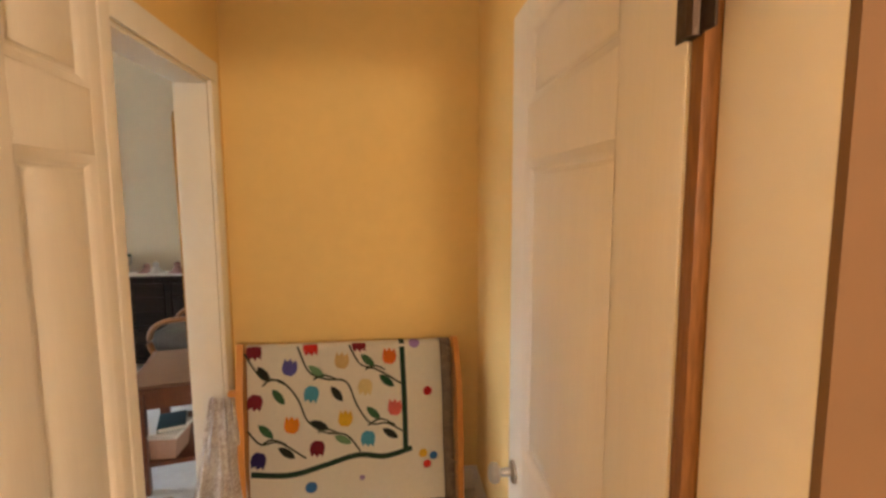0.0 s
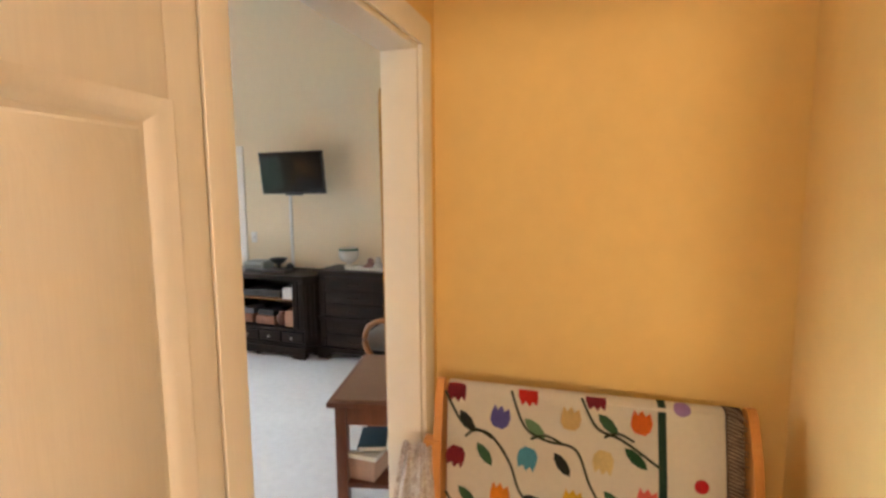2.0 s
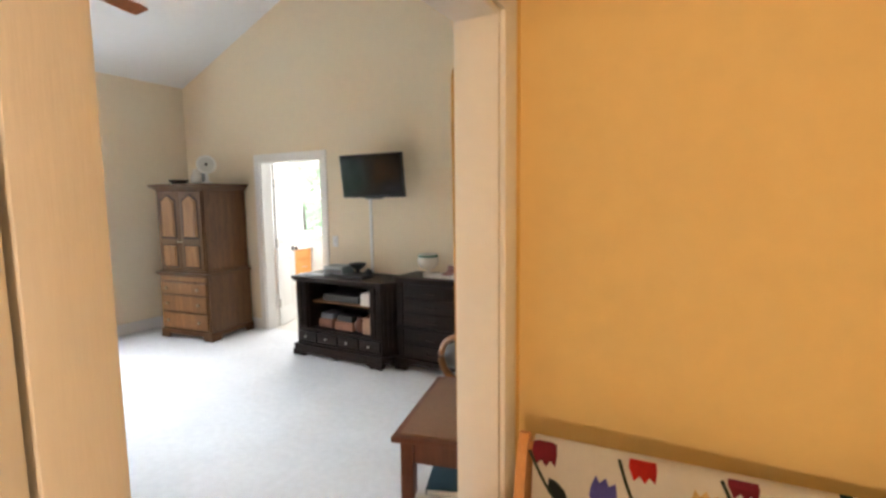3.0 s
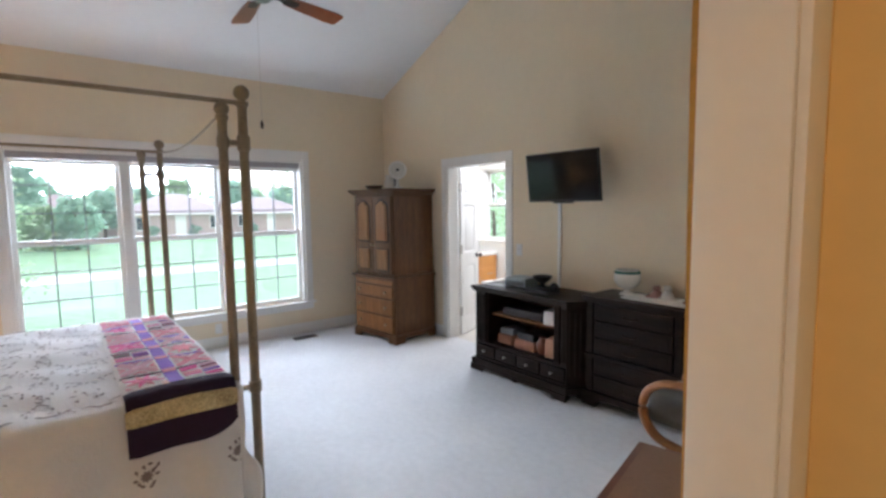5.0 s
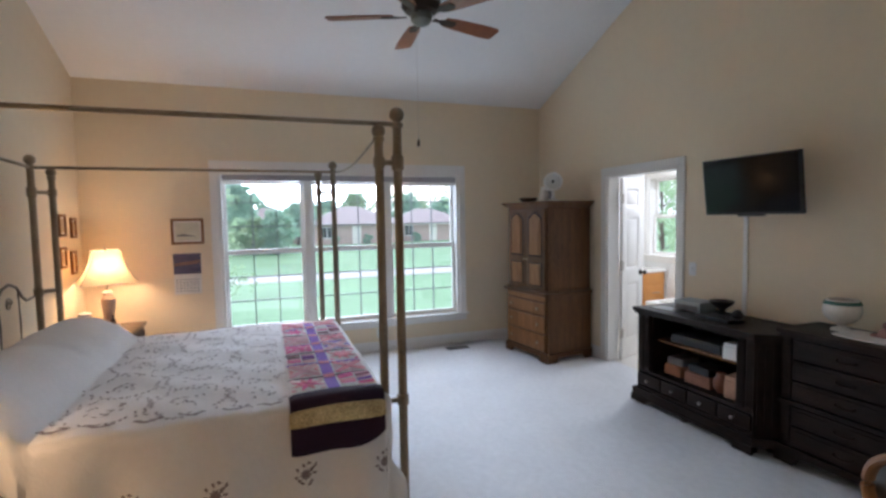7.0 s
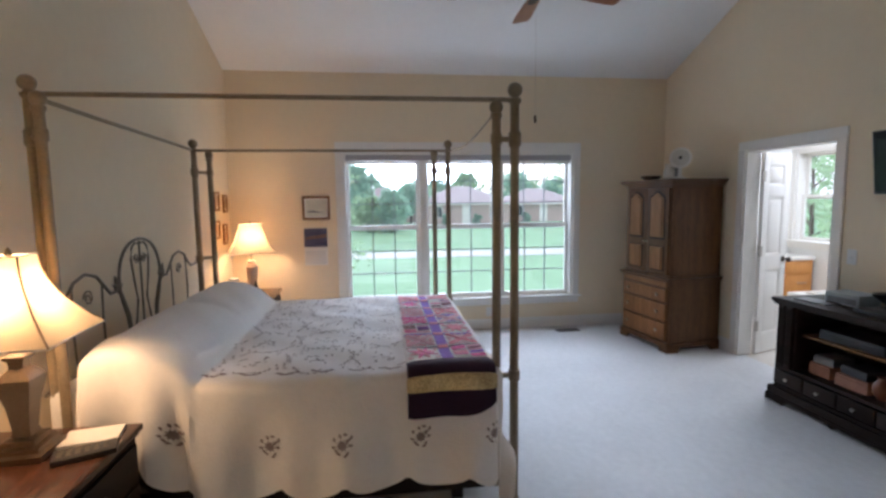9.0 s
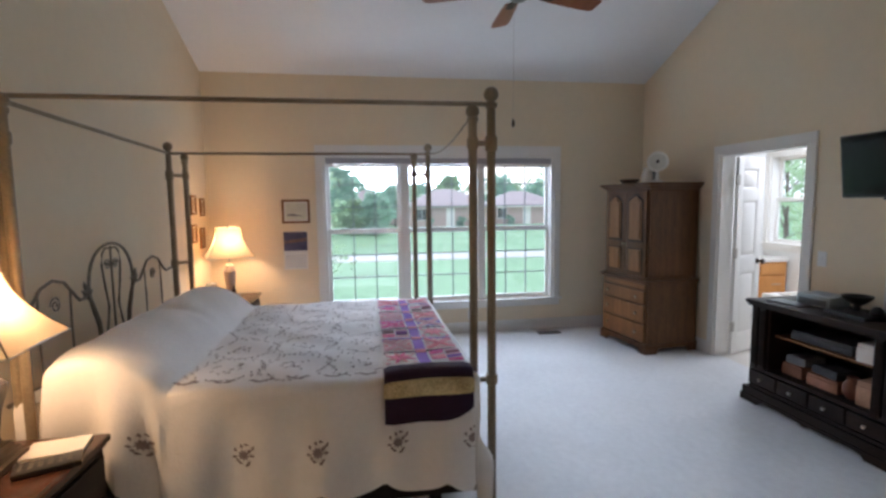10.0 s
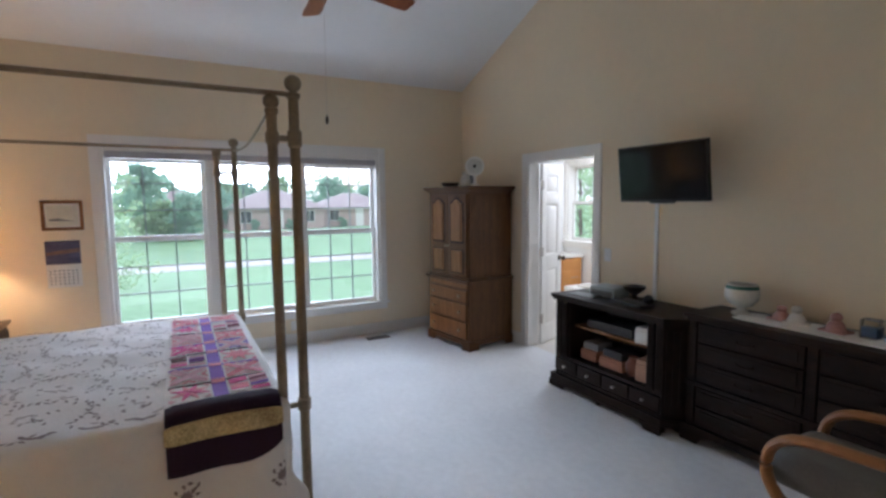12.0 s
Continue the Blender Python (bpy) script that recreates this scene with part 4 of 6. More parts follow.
for c in range(2):
    x0 = 0.075 + c * (DW / 2 - 0.0375)
    x1 = x0 + DW / 2 - 0.112
    for z0, z1 in ((0.125, 0.25), (0.262, 0.38), (0.425, 0.545), (0.557, 0.677), (0.689, 0.808)):
        d = part("drawer", box(x0, -0.008, z0, x1, 0.012, z1, 0.005), M_DARK, dr_)
        part("drawer_panel", box(x0 + 0.03, -0.013, z0 + 0.022, x1 - 0.03, -0.008, z1 - 0.022, 0.004), M_DARK, d)
        xm, zm = (x0 + x1) / 2, (z0 + z1) / 2
        part("pull", tube([(xm - 0.05, -0.012, zm), (xm - 0.045, -0.03, zm - 0.008), (xm, -0.034, zm - 0.014), (xm + 0.045, -0.03, zm - 0.008), (xm + 0.05, -0.012, zm)], 0.005, 8), M_BRONZE, d, "dark bronze bail pull")
run = thing("lace_runner", "white lace runner on the dresser top", "runner", (-1.95, 4.985, 0.868))
poly = []
for k in range(48):
    a = 2 * math.pi * k / 48
    r = 1 + 0.035 * math.cos(12 * a)
    poly.append((max(-0.52, min(0.52, 0.62 * math.cos(a) * r)), max(-0.135, min(0.135, 0.20 * math.sin(a) * r))))
part("lace", prism(poly, 0.0, 0.004, 'z'), M_PAPER, run)
gb = thing("glass_bowl", "round white bowl with a green rim, on a foot", "bowl", (-2.50, 5.03, 0.868))
part("bowl", lathe([(0.055, 0.0), (0.055, 0.010), (0.024, 0.026), (0.024, 0.040), (0.060, 0.056), (0.090, 0.088), (0.101, 0.125), (0.096, 0.165), (0.080, 0.195), (0.074, 0.192), (0.090, 0.162), (0.094, 0.125), (0.082, 0.092), (0.001, 0.066)], 28), M_CERAMIC, gb)
part("rim", lathe([(0.094, 0.168), (0.0985, 0.166), (0.0925, 0.180), (0.0875, 0.187), (0.084, 0.184), (0.092, 0.168)], 28), mat("green_glaze", (0.05, 0.16, 0.13), 0.25), gb, "sea-green rim")
part("contents", lathe([(0.001, 0.09), (0.080, 0.10), (0.078, 0.135), (0.001, 0.15)], 20), mat("dried_petals", (0.55, 0.30, 0.24), 0.9, var=0.4, scale=30, bump=0.5), gb)


def figurine(at, mt, h, label, rz=0):
    ob = thing("figurine", label, "figurine", at, rz, "ornaments on the dresser")
    part("body", lathe([(0.045, 0), (0.05, 0.015), (0.04, 0.4 * h), (0.022, 0.6 * h), (0.03, 0.75 * h), (0.022, 0.93 * h), (0.002, h)], 16), mt, ob)
    part("base", box(-0.065, -0.05, -0.0, 0.065, 0.05, 0.014, 0.005), mt, ob)
    return ob


M_PINKC = mat("pink_ceramic", (0.42, 0.22, 0.20), 0.25, var=0.2, scale=12)
figurine((-2.27, 5.05, 0.872), M_PINKC, 0.09, "small pinkish ceramic ornament on the runner")
figurine((-2.17, 5.01, 0.872), M_CERAMIC, 0.11, "small pale ceramic ornament on the runner", 20)
figurine((-1.97, 5.00, 0.872), M_PINKC, 0.11, "dark pink ceramic ornament on the runner", -10)
gl = thing("glass_cube", "clear glass candle cube with blue wax", "candle holder", (-1.82, 5.02, 0.872))
part("glass", box(-0.04, -0.04, 0, 0.04, 0.04, 0.10, 0.006), M_GLASS, gl)
part("wax", box(-0.033, -0.033, 0.008, 0.033, 0.033, 0.06, 0.004), mat("blue_wax", (0.12, 0.20, 0.38), 0.4), gl)
dish = thing("dish", "pale blue glazed dish on the runner", "dish", (-1.66, 4.95, 0.872))
part("dish", lathe([(0.05, 0), (0.08, 0.02), (0.085, 0.04), (0.078, 0.04), (0.05, 0.012), (0.001, 0.01)], 22), mat("pale_blue_glaze", (0.5, 0.58, 0.66), 0.25), dish)

# ---- armoire ----
arm = thing("armoire", "brown oak armoire with arched doors and drawers", "armoire", (-5.79, 4.43, 0), 7.0)
AW, AD = 0.76, 0.625
part("plinth", prism([(-0.015, 0), (0.10, 0), (0.13, 0.05), (AW - 0.13, 0.05), (AW - 0.10, 0), (AW + 0.015, 0), (AW + 0.015, 0.09), (AW, 0.105), (0, 0.105), (-0.015, 0.09)], -0.015, 0.012, 'y'), M_OAK, arm)
for x0, x1 in ((-0.015, 0.003), (AW - 0.003, AW + 0.015)):
    part("side_plinth", prism([(0.012, 0), (0.12, 0), (0.15, 0.05), (AD - 0.14, 0.05), (AD - 0.10, 0), (AD, 0), (AD, 0.10), (0.012, 0.10)], x0, x1, 'x'), M_OAK, arm)
part("lower_case", box(0, 0.004, 0.10, AW, AD, 0.74, 0.004), M_OAK, arm)
part("waist_moulding", box(-0.010, -0.014, 0.728, AW + 0.010, AD, 0.745, 0.006), M_OAK, arm)
part("waist_moulding", box(-0.026, -0.030, 0.745, AW + 0.026, AD, 0.770, 0.011), M_OAK, arm)
part("waist_moulding", box(0.006, 0.002, 0.770, AW - 0.006, AD, 0.792, 0.009), M_OAK, arm)
part("upper_case", box(0.02, 0.02, 0.78, AW - 0.02, AD, 1.71, 0.004), M_OAK, arm)
for k, (o, z0, z1) in enumerate(((0.006, 1.69, 1.708), (0.018, 1.708, 1.722), (0.034, 1.722, 1.738), (0.054, 1.738, 1.752), (0.062, 1.752, 1.772))):
    part("cornice", box(0.02 - o, 0.02 - o, z0, AW - 0.02 + o, AD, z1, 0.006), M_OAK, arm)
for z0, z1, pr in ((0.125, 0.305, 0.018), (0.325, 0.505, 0.018), (0.525, 0.655, 0.018), (0.675, 0.725, 0.010)):
    d = part("drawer", box(0.03, -pr, z0, AW - 0.03, 0.004, z1, 0.01), M_OAK2, arm)
    if z1 < 0.66:
        for x in (0.14, AW - 0.14):
            k = part("knob", lathe([(0.005, 0), (0.006, 0.012), (0.017, 0.018), (0.017, 0.026), (0.006, 0.03)], 14), M_BRASS, d, "brass knob")
            k.matrix_basis = pose(x, -pr, (z0 + z1) / 2, 90, 0, 0)


def arched(x0, x1, z0, z1, rise, n=10):
    top = [(x1 - (x1 - x0) * i / n, z1 - rise + rise * (0.5 - 0.5 * math.cos(2 * math.pi * i / n))) for i in range(n + 1)]
    return [(x0, z0), (x1, z0)] + top


for c in range(2):
    x0 = 0.045 + c * 0.337
    x1 = x0 + 0.333
    d = part("door", box(x0, 0.0, 0.80, x1, 0.02, 1.685, 0.004), M_OAK, arm)
    for (a, b, rise) in ((1.16, 1.655, 0.055), (0.835, 1.09, 0.0)):
        pts = arched(x0 + 0.05, x1 - 0.05, a, b, rise) if rise else [(x0 + 0.05, a), (x1 - 0.05, a), (x1 - 0.05, b), (x0 + 0.05, b)]
        cx, cz = (x0 + x1) / 2, (a + b) / 2
        # dark sheet behind each panel stands in for shade in the carved recess
        bm = prism(pts, -0.003, 0.0, 'y')
        part("panel_shade_line", bm, M_DARK, d)
        inner = [(cx + (px - cx) * 0.86, cz + (pz - cz) * 0.92) for px, pz in pts]
        pn = part("panel", prism(inner, -0.008, -0.003, 'y'), M_OAK2, d)
        core = [(cx + (px - cx) * 0.70, cz + (pz - cz) * 0.84) for px, pz in pts]
        part("raised_field", prism(core, -0.014, -0.008, 'y'), M_OAK2, d)
    xk = x1 - 0.02 if c == 0 else x0 + 0.02
    k = part("knob", lathe([(0.004, 0), (0.005, 0.01), (0.013, 0.016), (0.005, 0.026)], 12), M_BRASS, d, "brass knob")
    k.matrix_basis = pose(xk, 0.0, 1.125, 90, 0, 0)
clk = thing("scale_clock", "white round dial clock on a stand atop the armoire", "clock", (-5.20, 4.70, 1.772), 57)
d = part("dial", lathe([(0.002, 0), (0.10, 0.0), (0.105, 0.012), (0.10, 0.03), (0.002, 0.034)], 28), M_WPLASTIC, clk)
d.matrix_basis = pose(0, 0, 0.215, 90, 0, 0)
f = part("face", lathe([(0.002, 0), (0.08, 0.0), (0.08, 0.004), (0.002, 0.005)], 28), mat("grey_dial", (0.62, 0.62, 0.58), 0.5), clk)
f.matrix_basis = pose(0, -0.034, 0.215, 90, 0, 0)
f = part("hub", lathe([(0.001, 0), (0.018, 0.0), (0.016, 0.006), (0.001, 0.007)], 20), M_BLACK, clk)
f.matrix_basis = pose(0, -0.039, 0.215, 90, 0, 0)
part("stand", lathe([(0.06, 0), (0.06, 0.015), (0.02, 0.03), (0.015, 0.115)], 16, (0, -0.01, 0)), M_WPLASTIC, clk)
jug = thing("pitcher", "small cream ceramic pitcher on the armoire", "pitcher", (-5.36, 4.68, 1.772))
part("body", lathe([(0.04, 0), (0.06, 0.03), (0.055, 0.09), (0.035, 0.13), (0.042, 0.165), (0.036, 0.165), (0.03, 0.13), (0.001, 0.03)], 20), M_CERAMIC, jug)
part("handle", tube([(0.04, 0, 0.14), (0.085, 0, 0.13), (0.09, 0, 0.08), (0.055, 0, 0.05)], 0.008, 8), M_CERAMIC, jug)
ph = thing("photo_frame", "dark photo frame standing on the armoire", "photo frame", (-5.43, 4.80, 1.772), 15)
part("frame", box(-0.06, -0.008, 0, 0.06, 0.008, 0.19, 0.004), M_DARK, ph)
part("picture", box(-0.045, -0.011, 0.015, 0.045, -0.008, 0.175), M_GREYP, ph)
bsk = thing("low_basket", "low dark basket on the armoire", "basket", (-5.60, 4.62, 1.772), 10)
part("basket", lathe([(0.06, 0), (0.10, 0.03), (0.105, 0.05), (0.09, 0.05), (0.05, 0.015), (0.001, 0.012)], 20), M_BRONZE, bsk)
vent = thing("floor_vent", "dark metal floor register in the carpet", "vent", (-6.05, 3.87, 0.0))
part("frame", box(-0.06, -0.14, 0, 0.06, 0.14, 0.006, 0.002), M_BRONZE, vent)
for k in range(11):
    part("slat", box(-0.045, -0.125 + 0.0235 * k, 0.006, 0.045, -0.118 + 0.0235 * k, 0.009), M_BLACK, vent)
out = thing("wall_outlet", "white wall outlet under the window", "outlet", (WX, 2.95, 0.22))
part("plate", box(0, -0.037, -0.058, 0.006, 0.037, 0.058, 0.002), M_WPLASTIC, out)

# ---- bed ----
BX0, BX1, BY0, BY1, BZ = -4.74, -2.850, 0.12, 2.20, 0.758
POSTS = {"ne": (-2.88, 2.313), "nw": (-4.87, 2.262), "se": (-2.90, 0.165), "sw": (-4.87, 0.125)}


def cover_at(a, b, lift=0.0):
    """The draped coverlet: a, b run over the spread-out cloth; beyond the mattress it hangs down."""
    da = a - BX1 if a > BX1 else (a - BX0 if a < BX0 else 0.0)
    db = b - BY1 if b > BY1 else 0.0
    x, y = min(max(a, BX0), BX1), min(b, BY1)
    # mound of pillows under the cloth at the head
    p = 0.0
    behind = max(0.0, 0.31 - b)
    y = max(y, 0.31)
    if b < 0.80:
        q = (max(b, 0.31) - 0.24) / 0.54
        p = 0.215 * max(0.0, math.sin(math.pi * min(max(q, 0), 1) ** 0.75)) ** 0.6 if 0 < q < 1 else 0.0
        edge = min(1.0, max(0.0, (BX1 + 0.02 - x) / 0.16)), min(1.0, max(0.0, (x - BX0) / 0.2))
        p *= (0.80 + 0.20 * math.sin(math.pi / 2 * edge[0])) * math.sin(math.pi / 2 * edge[1])
        p *= 1 - 0.10 * math.exp(-((x + 3.80) / 0.06) ** 2)
    top = BZ + p - 7.0 * behind + 0.004 * math.sin(x * 9 + y * 4) + 0.003 * math.sin(x * 17 - y * 13)
    h = math.hypot(da, db)
    if h < 1e-6:
        return Vector((x, y, top + lift))
    ux, uy = da / h, db / h
    r = 0.045
    s = (b if abs(da) > 0 else a)
    if h < r * 1.57:
        o, d = r * math.sin(h / r), r * (1 - math.cos(h / r))
    else:
        o, d = r, r + (h - r * 1.57)
    fall = max(0.0, d - r)
    fold = (0.030 * math.sin(s * 9.5 + 0.6) + 0.019 * math.sin(s * 21.0 + 1.0 + 1.5 * fall) - 0.075 * math.exp(-((s - 0.71 - 0.06 * fall) / 0.04) ** 2) + 0.035 * math.exp(-((s - 0.60) / 0.05) ** 2) + 0.018 * math.exp(-((s - 0.80) / 0.04) ** 2)) * min(1.0, fall * 2.6)
    o += 0.05 * fall + fold + lift
    if p and da > 0:
        o += 0.02 * math.sin(math.pi * min(1, d / 0.5))
    return Vector((x + ux * o, y + uy * o, max(0.03, top - d + (0.0 if fall else lift))))


def hem(s):
    return 0.535 + 0.068 * abs(math.sin(math.pi * (s - 1.16) / 0.30)) ** 0.8 + 0.008 * math.sin(s * 3)


bed = thing("canopy_bed", "tall brass canopy bed with an iron headboard", "bed")
bm = bmesh.new()
NA, NB = 110, 120
a_lo, a_hi, b_lo, b_hi = BX0 - 0.45, BX1 + 0.63, 0.235, BY1 + 0.63
grid = []
for j in range(NB + 1):
    b = b_lo + (b_hi - b_lo) * j / NB
    grid.append([])
    for i in range(NA + 1):
        a = a_lo + (a_hi - a_lo) * i / NA
        aa = BX1 + min(a - BX1, hem(b)) if a > BX1 else a
        bb = BY1 + min(b - BY1, hem(a)) if b > BY1 else b
        grid[-1].append(bm.verts.new(cover_at(aa, bb)))
for j in range(NB):
    for i in range(NA):
        bm.faces.new((grid[j][i], grid[j][i + 1], grid[j + 1][i + 1], grid[j + 1][i]))
bmesh.ops.remove_doubles(bm, verts=bm.verts[:], dist=0.0006)
cov = thing("coverlet", "white scalloped coverlet with brown floral embroidery, over pillows", "coverlet")
part("cloth", bm, M_COVER, cov)


def sewn(bm, pts, lift=0.006):
    try:
        bm.faces.new([bm.verts.new(cover_at(a, b, lift)) for a, b in pts])
    except ValueError:
        pass


def leaf_on(bm, a, b, ang, l, w):
    c, s = math.cos(ang), math.sin(ang)
    sewn(bm, [(a + l * u * c - w * v * s, b + l * u * s + w * v * c) for u, v in ((-0.5, 0), (-0.1, 0.5), (0.5, 0), (-0.1, -0.5))])


rnd = random.Random(4)
bm = bmesh.new()
for r_ in range(5):
    for c_ in range(3):
        ca, cb = -3.09 - 0.37 * r_, 0.98 + 0.34 * c_
        for k in range(38):
            t = 2 * math.pi * k / 38
            if rnd.random() < 0.08:
                continue
            R = 0.165 + rnd.choice((-0.014, 0.014)) + rnd.uniform(-0.004, 0.004)
            aa, bb = ca + R * 1.1 * math.cos(t), cb + R * math.sin(t)
            leaf_on(bm, aa, bb, t + math.pi / 2 + rnd.choice((-0.7, 0.7)), 0.036, 0.0145)
        for k in range(16):
            leaf_on(bm, ca + rnd.uniform(-0.07, 0.07), cb + rnd.uniform(-0.07, 0.07), rnd.uniform(0, 6.3), 0.033, 0.013)
for k in range(64):
    b = 0.80 + 0.015 * k
    if math.sin(k * 0.55) > -0.35 and b < 1.74:
        leaf_on(bm, -2.925 + 0.025 * math.sin(k * 0.55), b, rnd.uniform(-0.8, 0.8) + 1.2, 0.042, 0.019)
tagged(part("embroidered_vine", bm, M_VINE, cov, "brown embroidered vine wreaths"), kind="stuff")
for b in (0.70, 1.114, 1.452, 1.825, 2.19):
    bm = bmesh.new()
    a = BX1 + 0.335
    for k in range(9):
        t = 2 * math.pi * k / 9
        leaf_on(bm, a + 0.016 * math.cos(t), b + 0.016 * math.sin(t), t, 0.026, 0.016)
    sewn(bm, [(a + 0.011 * math.cos(k), b + 0.011 * math.sin(k)) for k in range(6)], 0.008)
    for u, v, g in ((-0.05, -0.01, 0.4), (-0.06, 0.02, 1.4), (-0.03, 0.04, 2.2), (-0.045, 0.055, 2.8), (0.03, -0.035, 0.8), (0.045, -0.02, 1.2), (0.055, 0.02, 2.0), (0.04, 0.03, 2.4), (-0.03, -0.045, 0.3), (0.0, 0.05, 1.6), (0.01, -0.05, 1.4), (-0.02, 0.03, 0.5)):
        leaf_on(bm, a + u * 0.85, b + v * 0.8, g, 0.026, 0.015)
    part("embroidered_flower", bm, M_VINE, cov, "brown embroidered flower sprig")

part("mattress", box(BX0 + 0.03, BY0 + 0.02, 0.34, BX1 - 0.02, BY1 - 0.02, BZ - 0.012, 0.05), M_COVER, bed)
part("box_spring", box(BX0 + 0.04, BY0 + 0.03, 0.10, BX1 - 0.035, BY1 - 0.03, 0.335, 0.02), M_SKIRT, bed, "dark bed base under the coverlet")
for x in (BX0 + 0.15, BX1 - 0.18):
    for y in (BY0 + 0.15, BY1 - 0.2):
        part("leg", box(x, y, 0, x + 0.06, y + 0.06, 0.10), M_SKIRT, bed)


def bed_post(x, y, off, low, short=0.0):
    """A pair of joined posts; the inner one is lower."""
    prof = [(0.028, 0), (0.028, 0.04), (0.022, 0.05), (0.022, low - 0.03), (0.03, low - 0.025), (0.03, low + 0.025), (0.022, low + 0.03), (0.0215, 1.84), (0.03, 1.85), (0.03, 1.91), (0.0215, 1.92), (0.021, 2.045), (0.03, 2.055), (0.03, 2.07), (0.018, 2.075), (0.016, 2.085)]
    bm = lathe([(r, z - short if z > 1.5 else z) for r, z in prof], 16, (x, y, 0))
    bmesh.ops.create_uvsphere(bm, u_segments=16, v_segments=10, radius=0.036, matrix=Matrix.Translation((x, y, 2.112 - short)))
    part("post", bm, M_BRASS, bed)
    x2, y2 = x + off[0], y + off[1]
    prof = [(0.02, 0.12), (0.021, low), (0.021, 1.85), (0.028, 1.86), (0.028, 1.90), (0.021, 1.91), (0.021, 1.975), (0.028, 1.985), (0.028, 2.0), (0.015, 2.005)]
    bm = lathe([(r, z - short if z > 1.5 else z) for r, z in prof], 16, (x2, y2, 0))
    bmesh.ops.create_uvsphere(bm, u_segments=16, v_segments=10, radius=0.033, matrix=Matrix.Translation((x2, y2, 2.03 - short)))
    part("inner_post", bm, M_BRASS, bed)
    for z in (low, 1.88 - short):
        part("rung", tube([(x, y, z), (x2, y2, z)], 0.013, 10), M_BRASS, bed)


bed_post(*POSTS["ne"], (0, -0.092), 0.70)
bed_post(*POSTS["nw"], (0, -0.125), 0.70, 0.035)
bed_post(*POSTS["se"], (0.09, 0.092), 1.12)
bed_post(*POSTS["sw"], (-0.09, 0.092), 1.12, 0.035)


def rail(a, b, z, r=0.011, sag=0.0):
    pts = [(a[0] + (b[0] - a[0]) * k / 10, a[1] + (b[1] - a[1]) * k / 10, z - sag * math.sin(math.pi * k / 10)) for k in range(11)]
    return tube(pts, r, 10)


part("canopy_rail", rail((POSTS["se"][0], POSTS["se"][1]), (POSTS["ne"][0], POSTS["ne"][1]), 2.066), M_BRASS, bed)
part("canopy_rail", rail(POSTS["sw"], POSTS["nw"], 2.022), M_BRASS, bed)
part("canopy_rail", tube([(*POSTS["se"], 2.058), (*POSTS["sw"], 2.024)], 0.011, 10), M_BRASS, bed)
part("canopy_cord", rail((POSTS["ne"][0], POSTS["ne"][1] - 0.088), POSTS["nw"], 2.02, 0.006, 0.06), M_BRASS, bed, "thin cord between the foot posts")
part("side_rail", box(BX1 - 0.02, BY0, 0.24, BX1 + 0.0, BY1 + 0.03, 0.32, 0.005), M_SKIRT, bed)
part("foot_rail", rail((BX0, BY1 + 0.055), (BX1, BY1 + 0.055), 0.30, 0.014), M_BRASS, bed)

# iron headboard with three arched lyres
HBY = 0.10


def arc(cx, z0, w, h, n=18, p=0.55):
    return [(cx + w * math.cos(math.pi * (1 - k / n)), HBY, z0 + h * math.sin(math.pi * k / n) ** p) for k in range(n + 1)]


def hb(x, z):
    return (-3.90 + x, HBY, z)


def spiral(cx, cz, r, turn, n=18):
    return [hb(cx + turn * r * (1 - k / (n * 1.15)) * math.cos(k * 0.62), cz + r * (1 - k / (n * 1.15)) * math.sin(k * 0.62)) for k in range(n)]


def leaf_cluster(cx, cz, s):
    """Cast leaves round a knot where the arches meet."""
    bm = bmesh.new()
    bmesh.ops.create_uvsphere(bm, u_segments=10, v_segments=7, radius=0.022, matrix=Matrix.Translation(hb(cx, cz)))
    for a, l in ((0.3, 0.060), (1.15, 0.075), (1.9, 0.055), (2.9, 0.050), (-0.5, 0.045), (4.3, 0.07)):
        d = (s * math.cos(a), math.sin(a))
        tube_into(bm, [hb(cx, cz), hb(cx + d[0] * l * 0.5, cz + d[1] * l * 0.5), hb(cx + d[0] * l, cz + d[1] * l)], [0.010, 0.014, 0.003], 6)
    return bm


